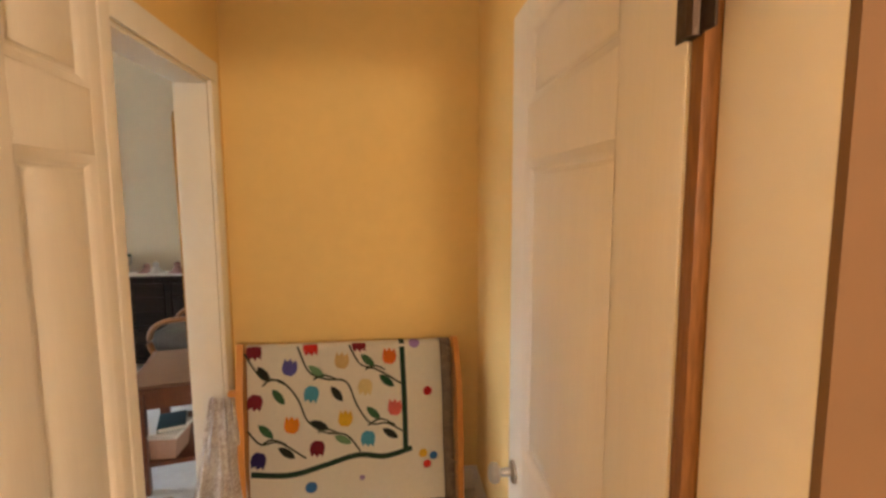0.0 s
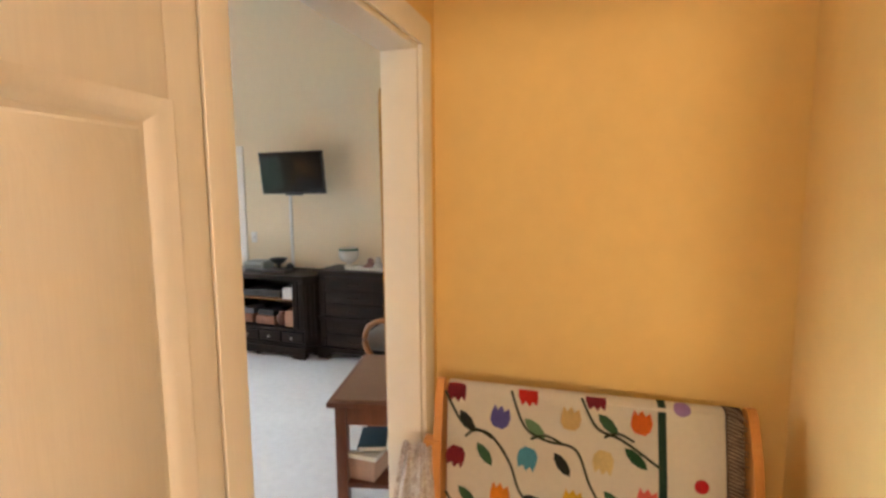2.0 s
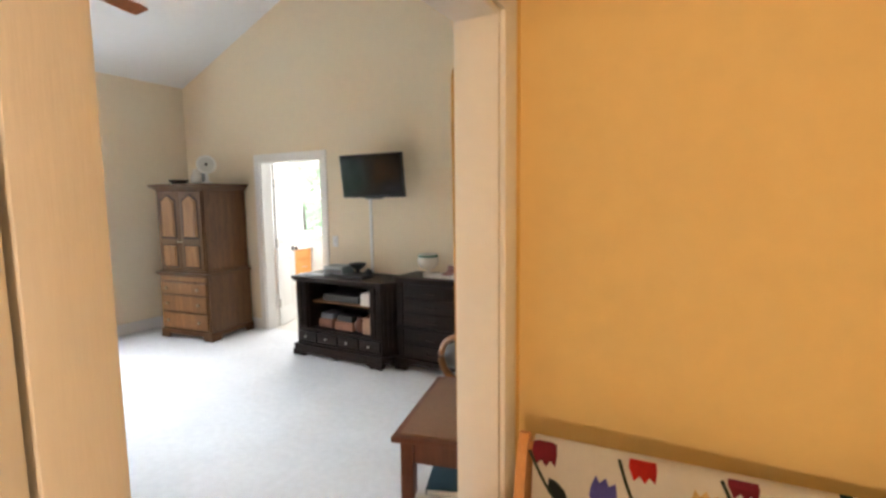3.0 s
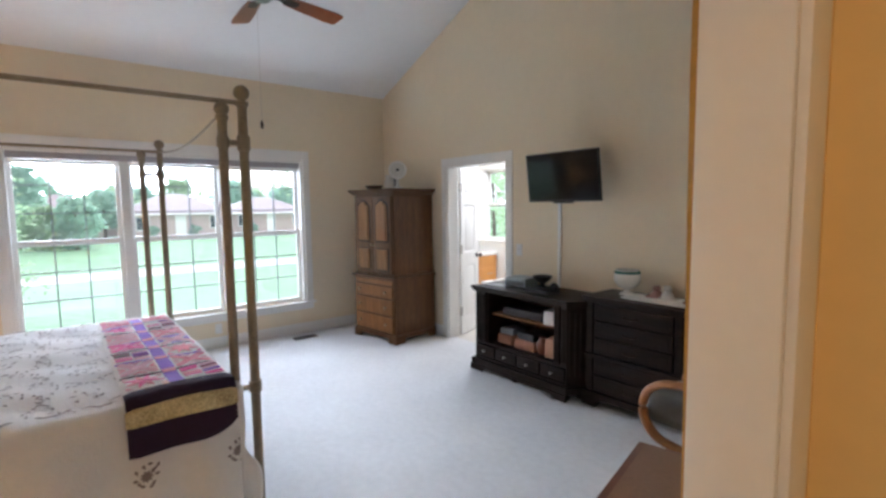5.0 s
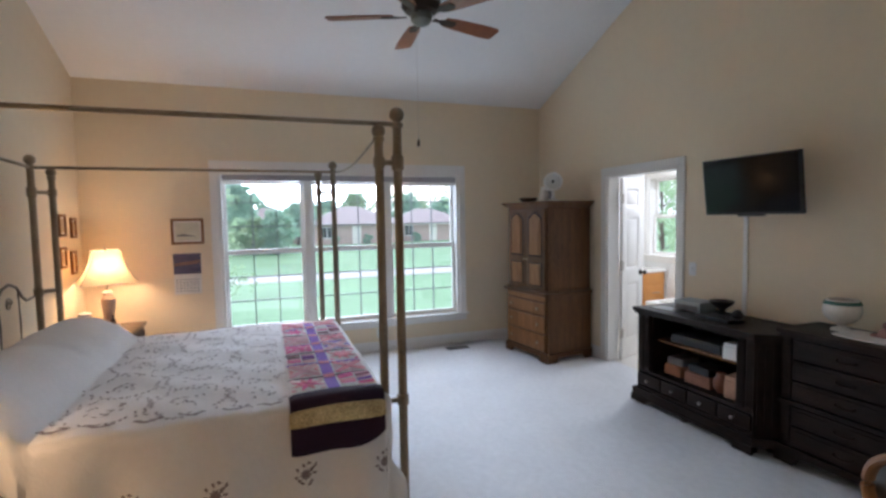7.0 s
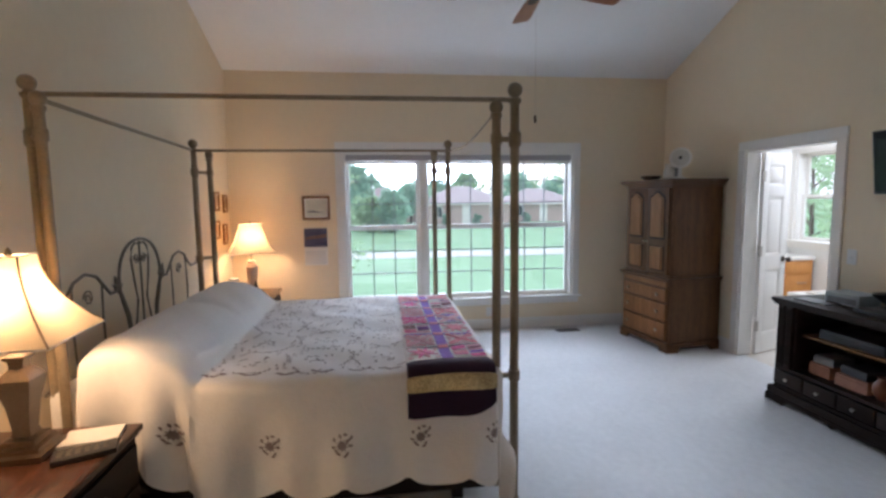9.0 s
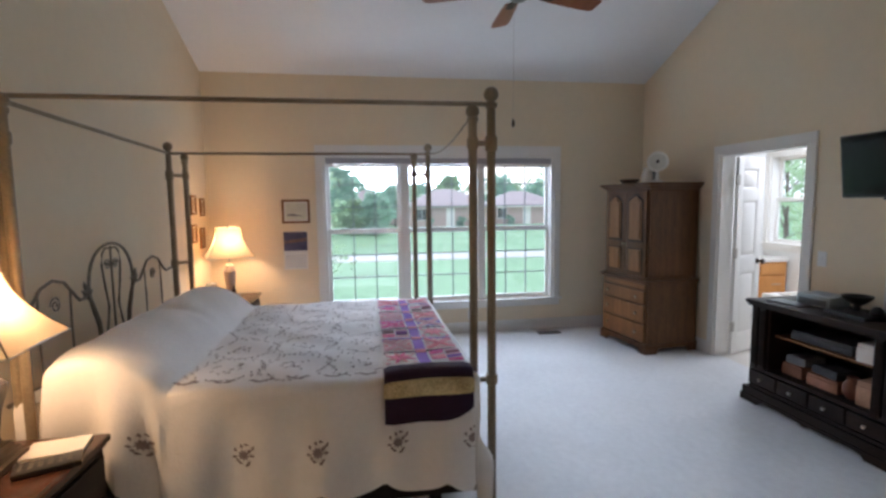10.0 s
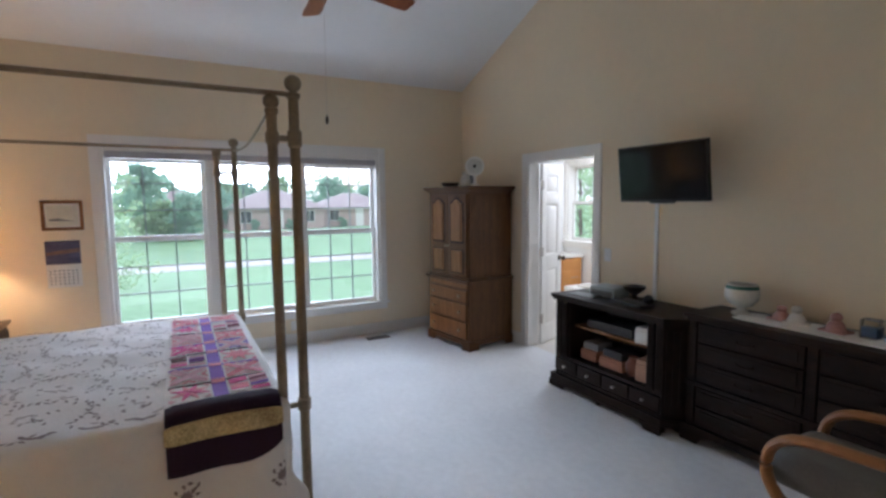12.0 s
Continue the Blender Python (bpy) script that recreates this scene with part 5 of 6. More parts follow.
part("headboard_arch", tube(arc(-3.90, 1.08, 0.27, 0.285, 22, 0.75), 0.009, 8), M_IRON, bed)
part("headboard_bar", tube([hb(0, 0.68), hb(0, 1.35)], 0.0065, 8), M_IRON, bed)
for s in (-1, 1):
    part("headboard_leg", tube([hb(s * 0.27, 1.08), hb(s * 0.235, 1.0), hb(s * 0.19, 0.90), hb(s * 0.175, 0.80), hb(s * 0.18, 0.66)], [0.009, 0.013, 0.014, 0.012, 0.010], 8), M_IRON, bed)
    part("headboard_lyre", tube([hb(s * 0.015, 1.335), hb(s * 0.06, 1.34), hb(s * 0.10, 1.31), hb(s * 0.115, 1.24), hb(s * 0.09, 1.10), hb(s * 0.06, 0.98), hb(s * 0.09, 0.86), hb(s * 0.13, 0.76), hb(s * 0.14, 0.66)], 0.0065, 8), M_IRON, bed)
    part("headboard_scroll", tube(spiral(s * 0.048, 1.235, 0.035, s), 0.0045, 6), M_IRON, bed)
    part("headboard_leaves", leaf_cluster(s * 0.285, 1.10, s), M_IRON, bed, "cast iron leaf knot")
    part("headboard_arch", tube([hb(s * 0.30, 1.075), hb(s * 0.37, 1.075), hb(s * 0.42, 1.12), hb(s * 0.50, 1.195), hb(s * 0.60, 1.22), hb(s * 0.70, 1.19), hb(s * 0.78, 1.11), hb(s * 0.84, 1.08), hb(s * 0.96, 1.09)], 0.0085, 8), M_IRON, bed)
    for dx, top in ((0.45, 1.15), (0.72, 1.17)):
        part("headboard_bar", tube([hb(s * dx, 0.66), hb(s * (dx + 0.01), 0.95), hb(s * dx, top)], 0.006, 8), M_IRON, bed)
    part("headboard_scroll", tube(spiral(s * 0.585, 1.09, 0.045, s), 0.0045, 6), M_IRON, bed)
part("headboard_crossbar", tube([(POSTS["se"][0], HBY + 0.02, 0.72), (POSTS["sw"][0], HBY + 0.02, 0.72)], 0.012, 8), M_IRON, bed)

# folded patchwork quilt across the foot
fq = thing("folded_quilt", "folded patchwork quilt in purple and pink on the bed foot", "quilt")
FA0, FB0, FB1 = -4.52, 1.765, 2.19


def fold_at(a, b, lift):
    e = min(1.0, (b - FB0 + 0.004) / 0.035, (FB1 - b + 0.004) / 0.035)
    puff = 0.032 + 0.012 * math.sin(max(0, e) * math.pi / 2) + 0.003 * math.sin(a * 12) * math.cos(b * 14)
    return cover_at(a, b, puff + lift)


def fold_sheet(a0, a1, b0, b1, lift, th, na=None, nb=None, curve=None):
    bm = bmesh.new()
    na, nb = na or max(2, int((a1 - a0) / 0.03)), nb or max(2, int((b1 - b0) / 0.03))
    gr = []
    for j in range(nb + 1):
        b = b0 + (b1 - b0) * j / nb
        e1 = a1 - (curve(b) if curve else 0)
        gr.append([bm.verts.new(fold_at(a0 + (e1 - a0) * i / na, b, lift)) for i in range(na + 1)])
    for j in range(nb):
        for i in range(na):
            bm.faces.new((gr[j][i], gr[j][i + 1], gr[j + 1][i + 1], gr[j + 1][i]))
    bmesh.ops.recalc_face_normals(bm, faces=bm.faces[:])
    bmesh.ops.solidify(bm, geom=bm.faces[:], thickness=th)
    return bm


part("quilt_body", fold_sheet(FA0, BX1 - 0.015, FB0, FB1, 0.0, 0.035), M_LILAC, fq)
part("violet_sash", fold_sheet(FA0 + 0.005, BX1 - 0.02, 1.945, 2.005, 0.003, 0.004), M_VIOLET, fq)
part("hanging_fold", fold_sheet(BX1 - 0.015, BX1 + 0.228, FB0, FB1 + 0.005, 0.004, 0.03, 12, 14, lambda b: 0.06 * max(0, (b - 2.0) / 0.2) ** 2), M_PURPLE, fq, "deep purple hanging edge")
part("yellow_stripe", fold_sheet(BX1 + 0.070, BX1 + 0.099, FB0 - 0.004, FB1 + 0.007, 0.009, 0.004, 3, 14), M_YSTRIPE, fq, "printed yellow stripe")
rnd = random.Random(9)
M_PALEPINK = mat("pale_pink_cotton", (0.80, 0.48, 0.54), 0.9, var=0.15, scale=8, bump=0.25, bscale=150)
M_BLUSH = mat("grey_print_cotton", (0.42, 0.38, 0.36), 0.9, var=0.35, scale=30, bump=0.25, bscale=150)
M_SAGE = mat("sage_print_cotton", (0.16, 0.21, 0.13), 0.9, var=0.35, scale=30, bump=0.25, bscale=150)
BLOCK = [M_PINK, M_SALMON, M_PALEPINK, M_PINK, M_SALMON, M_PALEPINK, M_VIOLET]
for r_ in range(7):
    a1 = BX1 - 0.03 - 0.232 * r_
    a0 = max(a1 - 0.205, FA0 + 0.01)
    if r_ < 6:
        part("violet_sash", fold_sheet(a0 - 0.022, a0 - 0.002, FB0 + 0.01, FB1 - 0.01, 0.0025, 0.003), M_VIOLET if r_ % 2 else M_PURPLE, fq)
    part("sash_square", fold_sheet(a0 - 0.03, a0 + 0.012, 1.947, 2.003, 0.006, 0.003, 2, 2), M_SALMON, fq)
    for b0, b1 in ((FB0 + 0.012, 1.94), (2.01, FB1 - 0.012)):
        ca, cb, ha, hb = (a0 + a1) / 2, (b0 + b1) / 2, (a1 - a0) / 2, (b1 - b0) / 2
        main, other, third = rnd.choice(BLOCK), rnd.choice(BLOCK), rnd.choice(BLOCK)
        kind_ = "sxtx"[(r_ * 3 + (b0 > 1.97) * 2 + r_ // 4) % 4]
        tri = []
        if kind_ == "s":
            # a pointed star with coloured corners
            for k in range(8):
                t0, t1 = math.pi * k / 4, math.pi * (k + 1) / 4
                tm = (t0 + t1) / 2
                far = 1.0 if k % 2 else 0.95
                tri.append(([(0, 0), (0.42 * math.cos(tm - 0.39), 0.42 * math.sin(tm - 0.39)), (far * math.cos(tm), far * math.sin(tm)), (0.42 * math.cos(tm + 0.39), 0.42 * math.sin(tm + 0.39))], main if k % 2 else other))
            for u, v in ((1, 1), (1, -1), (-1, 1), (-1, -1)):
                tri.append(([(u * 0.95, v * 0.95), (u * 0.95, v * 0.66), (u * 0.66, v * 0.95)], third))
        elif kind_ == "x":
            # nested chevrons that meet in a cross
            for q0, q1 in ((1, 0), (0, 1), (-1, 0), (0, -1)):
                for o0, o1, m_ in ((0.04, 0.30, main), (0.58, 0.74, other)):
                    pts = [(o0, 0), (o1, 0), (0.95, 0.95 - o1), (0.95, 0.95 - o0)]
                    for fl in (1, -1):
                        tri.append(([(x_ * q0 - fl * y_ * q1, x_ * q1 + fl * y_ * q0) for x_, y_ in pts], m_))
        else:
            # leaning scraps in mixed prints
            u = -0.92
            while u < 0.75:
                wd = rnd.uniform(0.18, 0.34)
                dv = rnd.uniform(-0.12, 0.12)
                m_ = rnd.choice((M_WINE, M_SALMON, M_BLUSH, M_SAGE, M_PINK, M_LILAC))
                tri.append(([(u, -0.93), (u + wd * 0.8, -0.93), (u + wd * 0.8 + dv, -0.05), (u + dv * 0.6, -0.05)], m_))
                tri.append(([(u + 0.06, 0.05), (u + wd * 0.9, 0.05), (u + wd * 0.7 - dv, 0.93), (u - dv * 0.4, 0.93)], rnd.choice((M_PINK, M_VIOLET, M_BLUSH, M_PALEPINK, M_WINE))))
                u += wd + 0.03
        for poly, m_ in tri:
            bm = bmesh.new()
            bm.faces.new([bm.verts.new(fold_at(ca + ha * u, cb + hb * v, 0.005)) for u, v in poly])
            bmesh.ops.recalc_face_normals(bm, faces=bm.faces[:])
            bmesh.ops.solidify(bm, geom=bm.faces[:], thickness=0.003)
            part("patch", bm, m_, fq)


# ---- nightstands and lamps ----
def shade_mesh(r0, r1, h, n=4, flare=1.9):
    bm = bmesh.new()
    rings = []
    steps, per = 10, 4
    for j in range(steps + 1):
        t = j / steps
        r = r0 + (r1 - r0) * t ** flare
        ring = []
        for i in range(n * per):
            k, q = divmod(i, per)
            a0, a1 = 2 * math.pi * k / n + math.pi / n, 2 * math.pi * (k + 1) / n + math.pi / n
            p0, p1 = Vector((math.cos(a0), math.sin(a0))), Vector((math.cos(a1), math.sin(a1)))
            p = p0.lerp(p1, q / per) * (r - 0.03 * r * math.sin(math.pi * q / per))
            ring.append(bm.verts.new((p.x, p.y, h * (1 - t))))
        rings.append(ring)
    m_ = n * per
    for a, b in zip(rings, rings[1:]):
        for i in range(m_):
            bm.faces.new((a[i], a[(i + 1) % m_], b[(i + 1) % m_], b[i]))
    return bm


def shade_material():
    m = bpy.data.materials.new("lamp_shade_fabric")
    m.use_nodes = True
    nt = m.node_tree
    nt.nodes.clear()
    o, d, t, mx = (nt.nodes.new(n) for n in ("ShaderNodeOutputMaterial", "ShaderNodeBsdfDiffuse", "ShaderNodeBsdfTranslucent", "ShaderNodeMixShader"))
    nz = nt.nodes.new("ShaderNodeTexNoise")
    nz.inputs["Scale"].default_value = 160
    cr = nt.nodes.new("ShaderNodeMix")
    cr.data_type = 'RGBA'
    cr.inputs["A"].default_value, cr.inputs["B"].default_value = (0.62, 0.50, 0.34, 1), (0.72, 0.61, 0.44, 1)
    nt.links.new(nz.outputs["Fac"], cr.inputs["Factor"])
    nt.links.new(cr.outputs["Result"], d.inputs[0])
    nt.links.new(cr.outputs["Result"], t.inputs[0])
    mx.inputs[0].default_value = 0.44
    nt.links.new(d.outputs[0], mx.inputs[1])
    nt.links.new(t.outputs[0], mx.inputs[2])
    nt.links.new(mx.outputs[0], o.inputs[0])
    return m


M_SHADE = shade_material()
M_SEAM = mat("shade_braid", (0.35, 0.26, 0.17), 0.9, var=0.15, scale=20)
M_LAMPBASE = mat("bronze_taupe_lamp", (0.13, 0.095, 0.065), 0.35, 0.45, var=0.2, scale=10)


def table_lamp(at, base_h, shade_z, shade_h, r0, r1, rz, base_prof, mt, label, square=True, slim=1.0):
    lamp = thing("table_lamp", label, "lamp", at, rz, "bedside lamps")
    part("base", lathe([(r * slim, z) for r, z in base_prof], 20, square=square), mt, lamp)
    part("stem", tube([(0, 0, base_h), (0, 0, shade_z + shade_h * 0.55)], 0.008, 8), M_BRASS, lamp)
    sh = part("shade", shade_mesh(r0, r1, shade_h), M_SHADE, lamp, "lit cream bell shade")
    sh.location = (0, 0, shade_z)
    for zz, r in ((shade_z, r1), (shade_z + shade_h, r0)):
        pts = [(r * 0.995 * math.cos(math.pi / 4 + math.pi / 2 * k), r * 0.995 * math.sin(math.pi / 4 + math.pi / 2 * k), zz) for k in range(4)]
        fine = [tuple(pts[k][c] + (pts[(k + 1) % 4][c] - pts[k][c]) * q / 4 * 1.0 for c in range(3)) for k in range(4) for q in range(4)]
        fine = [(x * (1 - 0.03 * math.sin(math.pi * (i % 4) / 4)), y * (1 - 0.03 * math.sin(math.pi * (i % 4) / 4)), z) for i, (x, y, z) in enumerate(fine)]
        part("shade_trim", tube(fine, 0.004, 6, closed=True), M_QUILT, lamp)
    for k in range(4):
        c_, s_ = math.cos(math.pi / 4 + math.pi / 2 * k), math.sin(math.pi / 4 + math.pi / 2 * k)
        rr = [r0 + (r1 - r0) * (j / 10) ** 1.9 for j in range(11)]
        part("shade_seam", tube([(r * c_, r * s_, shade_z + shade_h * (1 - j / 10)) for j, r in enumerate(rr)], 0.0035, 6), M_SEAM, lamp)
    bm = bmesh.new()
    bmesh.ops.create_uvsphere(bm, u_segments=14, v_segments=10, radius=0.03, matrix=Matrix.Translation((0, 0, shade_z + shade_h * 0.45)))
    gl_ = part("bulb", bm, glow("lit_bulb", (1.0, 0.75, 0.45), 12.0), lamp)
    gl_.visible_shadow = False
    part("finial", lathe([(0.006, 0), (0.012, 0.01), (0.008, 0.03), (0.001, 0.04)], 10, (0, 0, shade_z + shade_h * 0.97)), M_BRASS, lamp)
    return lamp


M_NIGHT = mat("dark_cherry_wood", (0.045, 0.016, 0.009), 0.25, col2=(0.09, 0.034, 0.018), scale=3, bump=0.06, bscale=50, stretch=(0.8, 6, 6))


def nightstand(at, w, d, h, label):
    ns = thing("nightstand", label, "nightstand", at, 0, "nightstands")
    part("top", box(-0.02, -0.01, h - 0.028, w + 0.02, d + 0.025, h, 0.008), M_NIGHT, ns)
    part("top_moulding", box(-0.008, 0, h - 0.045, w + 0.008, d + 0.012, h - 0.028, 0.005), M_NIGHT, ns)
    part("body", box(0, 0, 0.07, w, d, h - 0.045, 0.003), M_DARK, ns)
    part("plinth", box(-0.01, 0, 0, w + 0.01, d + 0.012, 0.07, 0.006), M_DARK, ns)
    for k in range(3):
        z0 = 0.09 + k * (h - 0.15) / 3
        dw = part("drawer", box(0.02, d, z0, w - 0.02, d + 0.014, z0 + (h - 0.15) / 3 - 0.012, 0.005), M_DARK, ns)
        part("pull", tube([(w / 2 - 0.04, d + 0.014, z0 + 0.08), (w / 2 - 0.035, d + 0.034, z0 + 0.075), (w / 2 + 0.035, d + 0.034, z0 + 0.075), (w / 2 + 0.04, d + 0.014, z0 + 0.08)], 0.004, 8), M_BRASS, dw)
    return ns


nightstand((-2.65, 0.03, 0), 0.62, 0.58, 0.665, "dark cherry nightstand with a lamp and papers")
nightstand((-6.02, 0.03, 0), 0.5, 0.50, 0.64, "dark cherry nightstand in the window corner")
PROF = [(0.105, 0), (0.105, 0.022), (0.088, 0.028), (0.088, 0.045), (0.066, 0.052), (0.064, 0.072), (0.04, 0.08), (0.034, 0.10), (0.045, 0.19), (0.066, 0.275), (0.067, 0.295), (0.05, 0.315), (0.028, 0.335), (0.03, 0.36), (0.042, 0.37), (0.042, 0.38), (0.02, 0.39)]
table_lamp((-2.46, 0.33, 0.665), 0.385, 0.445, 0.30, 0.085, 0.29, 5, PROF, M_LAMPBASE, "lit bedside lamp with bell shade and taupe base", slim=0.82)
PROF2 = [(0.085, 0), (0.085, 0.02), (0.05, 0.04), (0.04, 0.08), (0.055, 0.2), (0.06, 0.27), (0.035, 0.31), (0.045, 0.33), (0.02, 0.345)]
table_lamp((-5.86, 0.29, 0.64), 0.34, 0.42, 0.30, 0.155, 0.315, 20, PROF2, mat("pinkish_ceramic", (0.45, 0.33, 0.26), 0.35, var=0.1), "lit bedside lamp with cream shade by the window", square=False)
pad = thing("notepad", "white notepad on the nightstand", "notepad", (-2.56, 0.50, 0.665), 12)
part("page_block", box(-0.07, -0.10, 0, 0.07, 0.10, 0.012, 0.002), M_PAPER, pad)
tab = thing("remote_control", "dark remote control beside a notepad", "remote control", (-2.42, 0.55, 0.665), 24)
part("case", box(-0.05, -0.10, 0, 0.05, 0.10, 0.022, 0.008), M_BLACK, tab)
for i in range(3):
    for j in range(6):
        part("button", box(-0.033 + 0.023 * i, -0.085 + 0.028 * j, 0.022, -0.017 + 0.023 * i, -0.07 + 0.028 * j, 0.025, 0.001), M_GREYL, tab)
mg = thing("magazine_pile", "pile of magazines and papers on the nightstand", "magazines", (-2.18, 0.22, 0.665), -15)
for k in range(5):
    part("magazine", box(-0.10 + 0.006 * (k % 3), -0.13, 0.013 * k, 0.10 + 0.004 * (k % 2), 0.13 - 0.005 * k, 0.013 * k + 0.012, 0.002), (M_PAPER, M_BASK, M_PAPER, M_GREYP, M_PAPER)[k], mg)
tis = thing("tissue_box", "pink and white box by the far lamp", "tissue box", (-5.62, 0.17, 0.64), 10)
part("box", box(-0.06, -0.10, 0, 0.06, 0.10, 0.12, 0.004), mat("pink_card", (0.55, 0.22, 0.18), 0.7, var=0.3, scale=15), tis)
part("tissue", lathe([(0.05, 0.12), (0.04, 0.15), (0.055, 0.18), (0.02, 0.19)], 9), M_PAPER, tis)
btl = thing("bottle", "small dark bottle by the far lamp", "bottle", (-5.70, 0.36, 0.64))
part("glass", lathe([(0.02, 0), (0.02, 0.09), (0.009, 0.11), (0.009, 0.14)], 14), M_BRONZE, btl)


# ---- pictures ----
def picture(name, ax, at, w, h, mt, art, label, mat_board=0.0):
    """A framed picture; at is its centre on the wall face."""
    ob = thing(name, label, "picture", at, 0 if ax == 'y' else -90, "framed pictures")
    f = 0.026
    for x0, x1, z0, z1 in ((-w / 2, w / 2, h / 2 - f, h / 2), (-w / 2, w / 2, -h / 2, -h / 2 + f), (-w / 2, -w / 2 + f, -h / 2 + f, h / 2 - f), (w / 2 - f, w / 2, -h / 2 + f, h / 2 - f)):
        part("frame", box(x0, 0, z0, x1, 0.02, z1, 0.004), mt, ob)
    part("backing", box(-w / 2 + f, 0, -h / 2 + f, w / 2 - f, 0.008, h / 2 - f), M_PAPER, ob)
    part("print", box(-w / 2 + f + mat_board, 0.008, -h / 2 + f + mat_board, w / 2 - f - mat_board, 0.010, h / 2 - f - mat_board), art, ob)
    return ob


M_ART1 = mat("snowy_landscape_print", (0.62, 0.62, 0.52), 0.6, var=0.12, scale=8)
M_ART2 = mat("sepia_print", (0.40, 0.30, 0.20), 0.6, var=0.3, scale=10)
pc = picture("wall_picture", 'x', (WX, 0.925, 1.513), 0.31, 0.27, M_OAK2, M_ART1, "small framed pale landscape in a wooden frame", 0.015)
part("dark_strip", prism([(-0.09, -0.055), (0.10, -0.05), (0.10, -0.035), (0.03, -0.025), (-0.02, -0.04)], 0.0102, 0.012, 'y'), M_GREYP, pc)
for x, z, w, h in ((-5.80, 1.60, 0.16, 0.20), (-6.07, 1.575, 0.13, 0.19), (-5.78, 1.31, 0.15, 0.19), (-6.03, 1.25, 0.13, 0.22)):
    picture("wall_picture", 'y', (x, SY, z), w, h, M_OAK2, M_ART2, "small sepia picture in a wooden frame", 0.01)
cal = thing("wall_calendar", "wall calendar with a dark sunset photograph", "calendar", (WX, 0.907, 0.85))
part("photo_page", box(0, -0.13, 0.215, 0.005, 0.13, 0.43, 0.001), mat("dusk_photo", (0.03, 0.035, 0.09), 0.4, col2=(0.14, 0.13, 0.22), scale=5, stretch=(1, 1, 4)), cal)
part("sunset_band", prism([(-0.125, 0.30), (0.0, 0.31), (0.125, 0.325), (0.125, 0.36), (0.04, 0.35), (-0.06, 0.335), (-0.125, 0.325)], 0.005, 0.0062, 'x'), mat("sunset_orange", (0.10, 0.06, 0.07), 0.4, col2=(0.34, 0.19, 0.13), scale=12, stretch=(1, 1, 3), bump=0), cal, "orange strip of evening sky")
part("date_page", box(0, -0.13, 0, 0.006, 0.13, 0.213, 0.001), M_PAPER, cal)
bm = bmesh.new()
for r_ in range(5):
    for c_ in range(7):
        bbox(bm, 0.006, -0.11 + 0.033 * c_, 0.03 + 0.03 * r_, 0.0065, -0.095 + 0.033 * c_, 0.04 + 0.03 * r_)
part("dates", bm, M_GREYP, cal)

# ---- ceiling fan ----
FX, FY, FZ = -3.80, 2.75, 2.985
fan = thing("ceiling_fan", "dark bronze ceiling fan with reddish wooden blades", "ceiling fan", (FX, FY, FZ))
ch = EAVE + SLOPE * (FX - WX) - FZ
part("canopy", lathe([(0.03, ch - 0.12), (0.07, ch - 0.09), (0.075, ch + 0.03)], 20), M_BRONZE, fan)
part("downrod", tube([(0, 0, 0.16), (0, 0, ch - 0.08)], 0.013, 10), M_BRONZE, fan)
part("motor", lathe([(0.03, 0.20), (0.06, 0.175), (0.12, 0.15), (0.135, 0.12), (0.135, 0.06), (0.11, 0.03), (0.07, 0.02)], 26), M_BRONZE, fan)
part("switch_housing", lathe([(0.07, 0.02), (0.075, 0.0), (0.07, -0.03), (0.045, -0.055), (0.02, -0.065), (0.001, -0.066)], 24), mat("aged_pewter", (0.22, 0.24, 0.22), 0.35, 0.8, var=0.2), fan)
M_BLADE = mat("reddish_fan_blade", (0.22, 0.065, 0.025), 0.3, col2=(0.34, 0.12, 0.05), scale=4, bump=0.05, stretch=(1, 8, 8))
for k in range(5):
    R = Matrix.Rotation(radians(104 + 72 * k), 4, 'Z')
    T = R @ Matrix.Rotation(radians(-12), 4, 'X')
    pts = [(0.19, -0.045), (0.30, -0.058), (0.55, -0.070), (0.635, -0.066), (0.652, -0.05), (0.652, 0.05), (0.635, 0.066), (0.55, 0.070), (0.30, 0.058), (0.19, 0.045)]
    bl = part("blade", prism(pts, 0.0, 0.008, 'z', T), M_BLADE, fan)
    bm = prism([(0.10, -0.018), (0.15, -0.012), (0.19, -0.035), (0.27, -0.03), (0.285, 0.0), (0.27, 0.03), (0.19, 0.035), (0.15, 0.012), (0.10, 0.018)], -0.006, -0.001, 'z', T)
    part("bracket", bm, M_BRONZE, bl, "dark metal blade bracket")
part("pull_chain", tube([(0, -0.035, -0.06), (0, -0.038, -0.83)], 0.0009, 6), M_NICKEL, fan)
part("pull_knob", lathe([(0.003, 0.03), (0.009, 0.015), (0.010, -0.01), (0.003, -0.025)], 12, (0, -0.038, -0.86)), M_BRONZE, fan)

# ---- bathroom ----
van = thing("vanity_cabinet", "honey oak bathroom vanity cabinet", "cabinet", (-6.24, 6.54, 0))
van.scale = (0.82, 0.97, 1.0)
part("body", box(0, 0, 0.08, 0.46, 0.42, 0.80, 0.004), M_HONEY, van)
part("plinth", box(0.0, 0.03, 0, 0.42, 0.42, 0.08), M_DARK, van)
part("worktop", box(-0.01, -0.02, 0.80, 0.49, 0.43, 0.84, 0.008), M_CERAMIC, van, "white vanity top")
d = part("drawer", box(0.03, -0.016, 0.64, 0.43, 0.0, 0.78, 0.006), M_HONEY, van)
d2 = part("cabinet_door", box(0.03, -0.016, 0.11, 0.43, 0.0, 0.61, 0.006), M_HONEY, van)
part("door_panel", box(0.09, -0.022, 0.17, 0.37, -0.016, 0.55, 0.005), M_HONEY, d2)
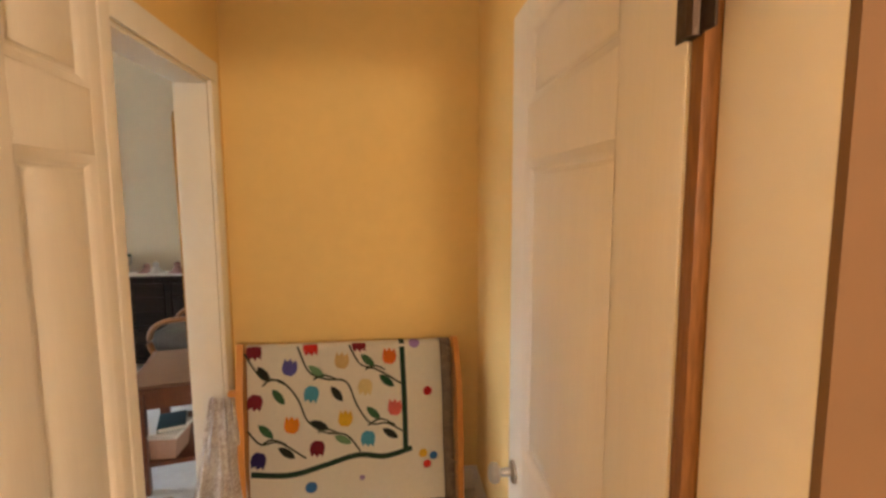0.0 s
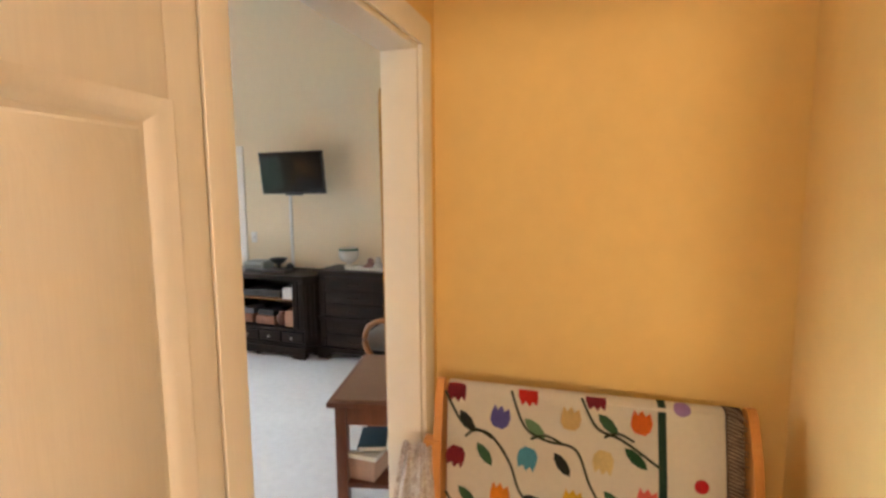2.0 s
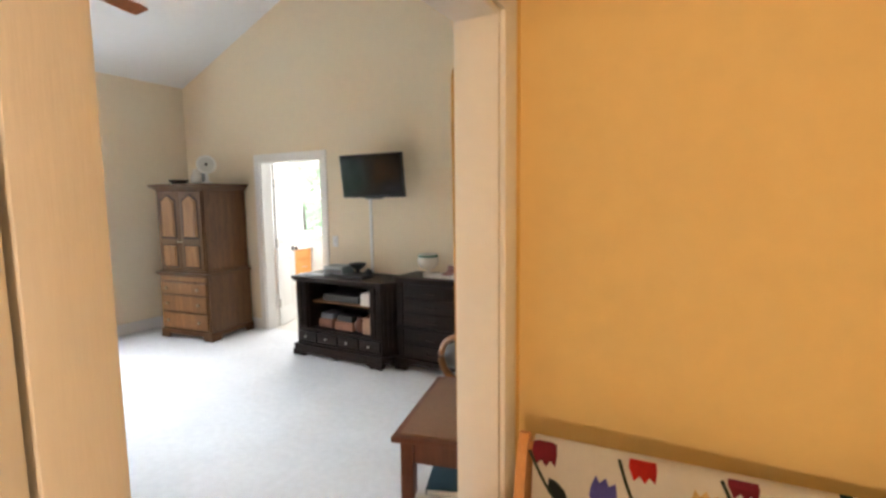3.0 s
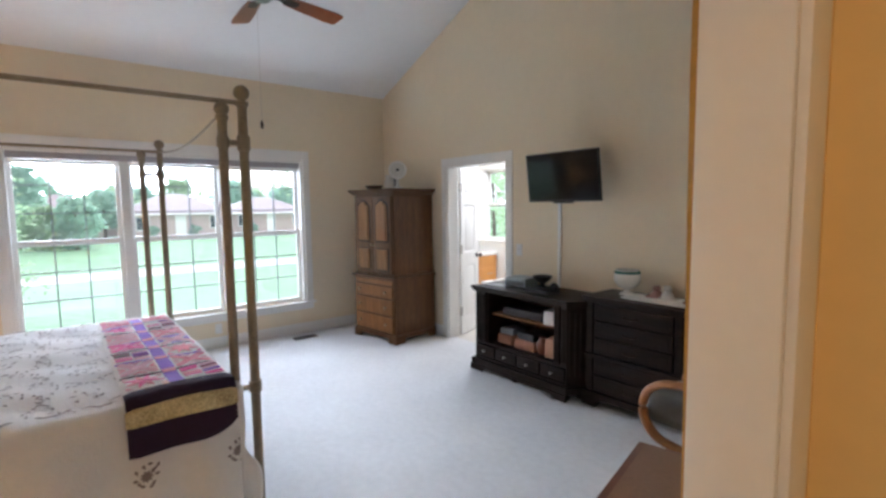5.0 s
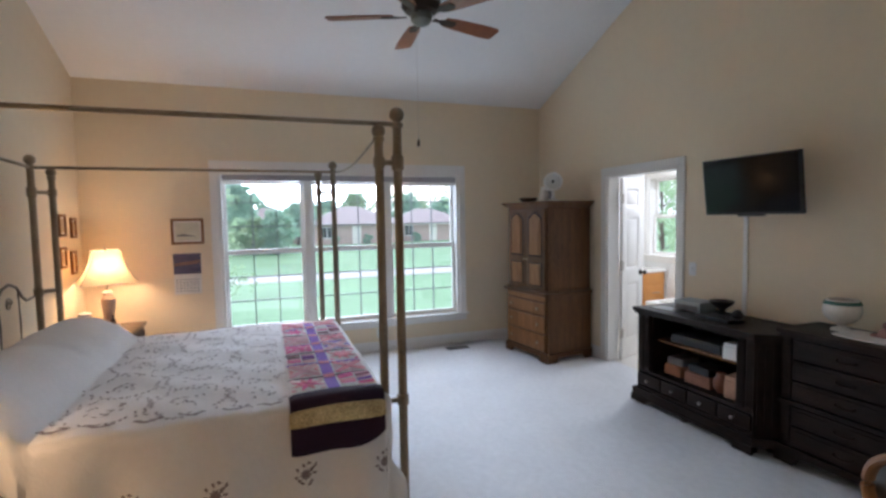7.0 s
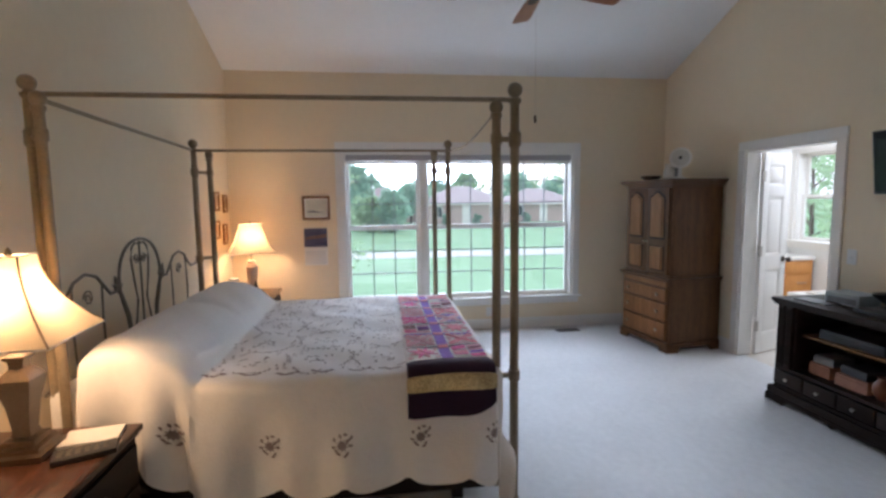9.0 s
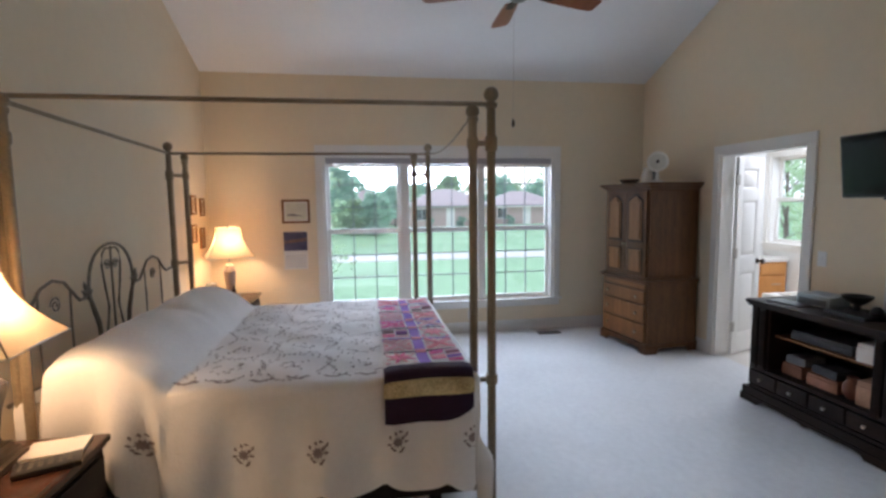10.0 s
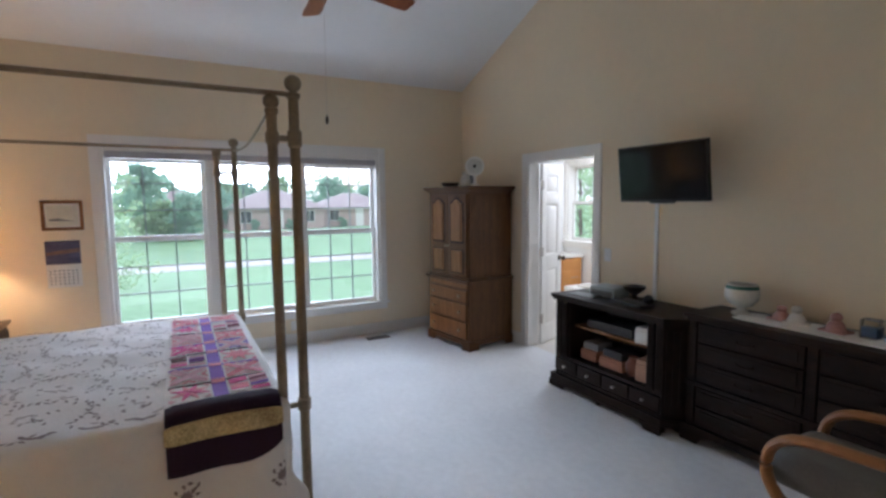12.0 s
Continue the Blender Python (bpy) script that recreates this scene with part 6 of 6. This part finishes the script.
part("drawer", box(0.46, 0.03, 0.64, 0.476, 0.39, 0.78, 0.006), M_HONEY, van)
d3 = part("cabinet_door", box(0.46, 0.03, 0.11, 0.476, 0.39, 0.61, 0.006), M_HONEY, van)
part("handle", tube([(0.476, 0.20, 0.52), (0.50, 0.21, 0.52), (0.50, 0.31, 0.52), (0.476, 0.32, 0.52)], 0.005, 8), M_NICKEL, d3)
tub = thing("bath_tub", "white bathtub with a tiled deck under the window", "bathtub", (-5.46, 6.24, 0))
part("deck", box(0, 0, 0, 1.9, 0.73, 0.50, 0.01), M_WPLASTIC, tub)
part("rim", box(0.15, 0.08, 0.50, 1.75, 0.66, 0.53, 0.012), M_CERAMIC, tub)
sc = thing("wall_sconce", "lit bathroom wall sconce with a white shade", "sconce", (WX, 5.95, 1.80))
part("plate", box(0, -0.04, -0.10, 0.02, 0.04, 0.02, 0.004), M_NICKEL, sc)
part("arm", tube([(0.02, 0, -0.06), (0.08, 0, -0.06), (0.09, 0, -0.01)], 0.008, 8), M_NICKEL, sc)
part("shade", lathe([(0.035, 0.0), (0.05, 0.06), (0.055, 0.12), (0.001, 0.121)], 16, (0.09, 0, 0)), glow("lit_sconce_glass", (1.0, 0.85, 0.62), 6.0), sc)
tow = thing("wall_hook", "small dark robe hook on the bathroom wall", "hook", (WX, 6.80, 1.25))
part("hook", lathe([(0.03, 0), (0.03, -0.012), (0.012, -0.03), (0.02, -0.05)], 12), M_BRONZE, tow).matrix_basis = pose(0, 0, 0, 0, -90, 0)

# ---- outdoors ----
structure("ground", box(-900, -900, GROUND - 0.5, 900, 900, GROUND), M_GRASS, "mown green lawn reaching far off", "ground")
bm = prism([(-25.6, -200), (-23.7, 9.5), (-22.7, 200), (-25.4, 200), (-26.4, 9.5), (-28.3, -200)], GROUND, GROUND + 0.02, 'z')
structure("road", bm, M_ROAD, "pale residential road across the lawn", "road")


def house(at, w, d, wall_h, roof_h, label, rz=0):
    h = thing("house", label, "house", at, rz)
    part("wall", box(-d / 2, -w / 2, 0, d / 2, w / 2, wall_h), M_BRICK, h)
    o = 0.5
    bm = bmesh.new()
    base = [bm.verts.new(p) for p in ((-d / 2 - o, -w / 2 - o, wall_h), (d / 2 + o, -w / 2 - o, wall_h), (d / 2 + o, w / 2 + o, wall_h), (-d / 2 - o, w / 2 + o, wall_h))]
    rl = max(0.3, (w - d) / 2)
    top = [bm.verts.new((0, -rl, wall_h + roof_h)), bm.verts.new((0, rl, wall_h + roof_h))]
    bm.faces.new(base)
    bm.faces.new((base[0], base[1], top[0]))
    bm.faces.new((base[2], base[3], top[1]))
    bm.faces.new((base[1], base[2], top[1], top[0]))
    bm.faces.new((base[3], base[0], top[0], top[1]))
    part("roof", bm, M_ROOF, h, "brown hipped shingle roof")
    part("gutter", box(d / 2 + o, -w / 2 - o, wall_h - 0.12, d / 2 + o + 0.08, w / 2 + o, wall_h + 0.02, 0.02), M_TRIM, h)
    n = max(2, int(w / 3))
    for k in range(n):
        y = -w / 2 + w * (k + 0.5) / n
        if k == n // 2:
            dr = part("door", box(d / 2, y - 0.5, 0, d / 2 + 0.06, y + 0.5, 2.1), M_TRIM, h)
            continue
        wn_ = part("window", box(d / 2, y - 0.6, 0.7, d / 2 + 0.06, y + 0.6, 2.05), M_TRIM, h)
        for q in (-0.28, 0.28):
            part("pane", box(d / 2 + 0.06, y + q - 0.25, 0.78, d / 2 + 0.07, y + q + 0.25, 1.97), M_DARKGLASS, wn_)
    return h


house((-60, 11.5, GROUND), 10, 8, 2.3, 2.1, "low pinkish brick house with a hipped roof")
house((-62, 21.5, GROUND), 9.5, 7.5, 2.2, 1.9, "long brick house across the road")
house((-66, 2.0, GROUND), 9, 8, 2.3, 2.2, "brick house half hidden by trees")
house((-64, 33.0, GROUND), 10, 8, 2.4, 2.2, "far brick house with a brown roof")
house((-68, -12.0, GROUND), 11, 8, 2.4, 2.3, "far brick house behind trees")


def tree(at, h, spread, seed, mt, label, clumps=46, leaf=0.20, trunk_r=0.16, low=0.28, per=46):
    """A tapered trunk with limbs, and a crown of many small leaves in uneven clumps."""
    rg = random.Random(seed)
    t = thing("tree", label, "tree", at)
    bm = tube([(0, 0, 0), (0.05, 0.03, h * 0.3), (-0.04, 0.06, h * 0.6), (0, 0, h * 0.92)], [trunk_r, trunk_r * 0.75, trunk_r * 0.45, trunk_r * 0.1], 8)
    tips = []
    for k in range(clumps):
        z = h * (low + (0.97 - low) * (k + 0.5) / clumps)
        f = (z / h - low) / (1 - low)
        rad = spread * math.sin(math.pi * min(1, 0.16 + 0.80 * f)) * rg.uniform(0.25, 1.0)
        a = rg.uniform(0, 6.283)
        tips.append(Vector((rad * math.cos(a), rad * math.sin(a), z + rg.uniform(-0.04, 0.04) * h)))
        if k % 3 == 0:
            tube_into(bm, [(0, 0, z * 0.75), tips[-1] * 0.55 + Vector((0, 0, z * 0.35)), tips[-1]], [trunk_r * 0.3, trunk_r * 0.16, trunk_r * 0.05], 5)
    part("trunk", bm, M_BARK, t)
    verts, faces = [], []
    for c in tips:
        cr = spread * rg.uniform(0.22, 0.42)
        for q in range(per):
            v = Vector((rg.gauss(0, 1), rg.gauss(0, 1), rg.gauss(0, 0.7)))
            p = c + v.normalized() * cr * rg.random() ** 0.4
            d1 = Vector((rg.gauss(0, 1), rg.gauss(0, 1), rg.gauss(0, 1))).normalized()
            d2 = d1.orthogonal().normalized()
            l = leaf * rg.uniform(0.6, 1.4)
            i = len(verts)
            verts += [p - d1 * l, p + d2 * l * 0.45, p + d1 * l, p - d2 * l * 0.45]
            faces.append((i, i + 1, i + 2, i + 3))
    me = bpy.data.meshes.new("crown")
    me.from_pydata([tuple(v) for v in verts], [], faces)
    me.materials.append(mt)
    cr_ = new("crown", me)
    cr_.parent = t
    tagged(cr_, "uneven leafy crown", kind="stuff")
    return t


tree((-46, -0.6, GROUND), 6.1, 1.9, 11, M_LEAF2, "rounded green tree across the road", leaf=0.22)
tree((-43, 2.6, GROUND), 3.5, 1.9, 12, M_LEAF2, "broad bluish green shrub tree", low=0.08, leaf=0.2)
tree((-44, 0.6, GROUND), 2.9, 1.6, 13, M_LEAF1, "low leafy green tree", low=0.08, leaf=0.2)
tree((-58, 5.2, GROUND), 4.6, 2.4, 14, M_LEAF2, "green tree beside a house", leaf=0.25)
for i in range(15):
    y = -26 + 5.4 * i + 1.6 * math.sin(i * 2.3)
    tree((-80 - 3 * (i % 3), y, GROUND), 6.3 + 1.1 * math.sin(i * 1.7), 3.6, 20 + i, M_LEAF2 if i % 2 else M_LEAF1, "distant green tree behind the houses", clumps=38, leaf=0.42, per=34)
tree((-14, 8.0, GROUND), 5.6, 2.0, 15, M_LEAF1, "fine-leaved tree at the lawn edge", clumps=34, leaf=0.07, low=0.56, per=40, trunk_r=0.07)
tree((-13.2, 0.30, GROUND), 3.6, 1.1, 16, M_LEAF1, "slender leafy tree near the window", clumps=40, leaf=0.06, low=0.25, per=40, trunk_r=0.035)
for i, (x, y) in enumerate(((-55.2, 8.9), (-55.4, 12.6), (-57.2, 19.0))):
    tree((x, y, GROUND), 1.1, 0.6, 40 + i, M_LEAF2, "round shrub before a house", clumps=14, leaf=0.12, low=0.1, trunk_r=0.04)
for i, (x, y, h) in enumerate(((-7.6, 9.9, 4.6), (-10.5, 11.4, 6.0), (-5.6, 11.2, 4.8))):
    tree((x, y, GROUND), h, 1.6, 60 + i, M_LEAF1, "green tree outside the bathroom window", clumps=40, leaf=0.09, low=0.15, trunk_r=0.08)
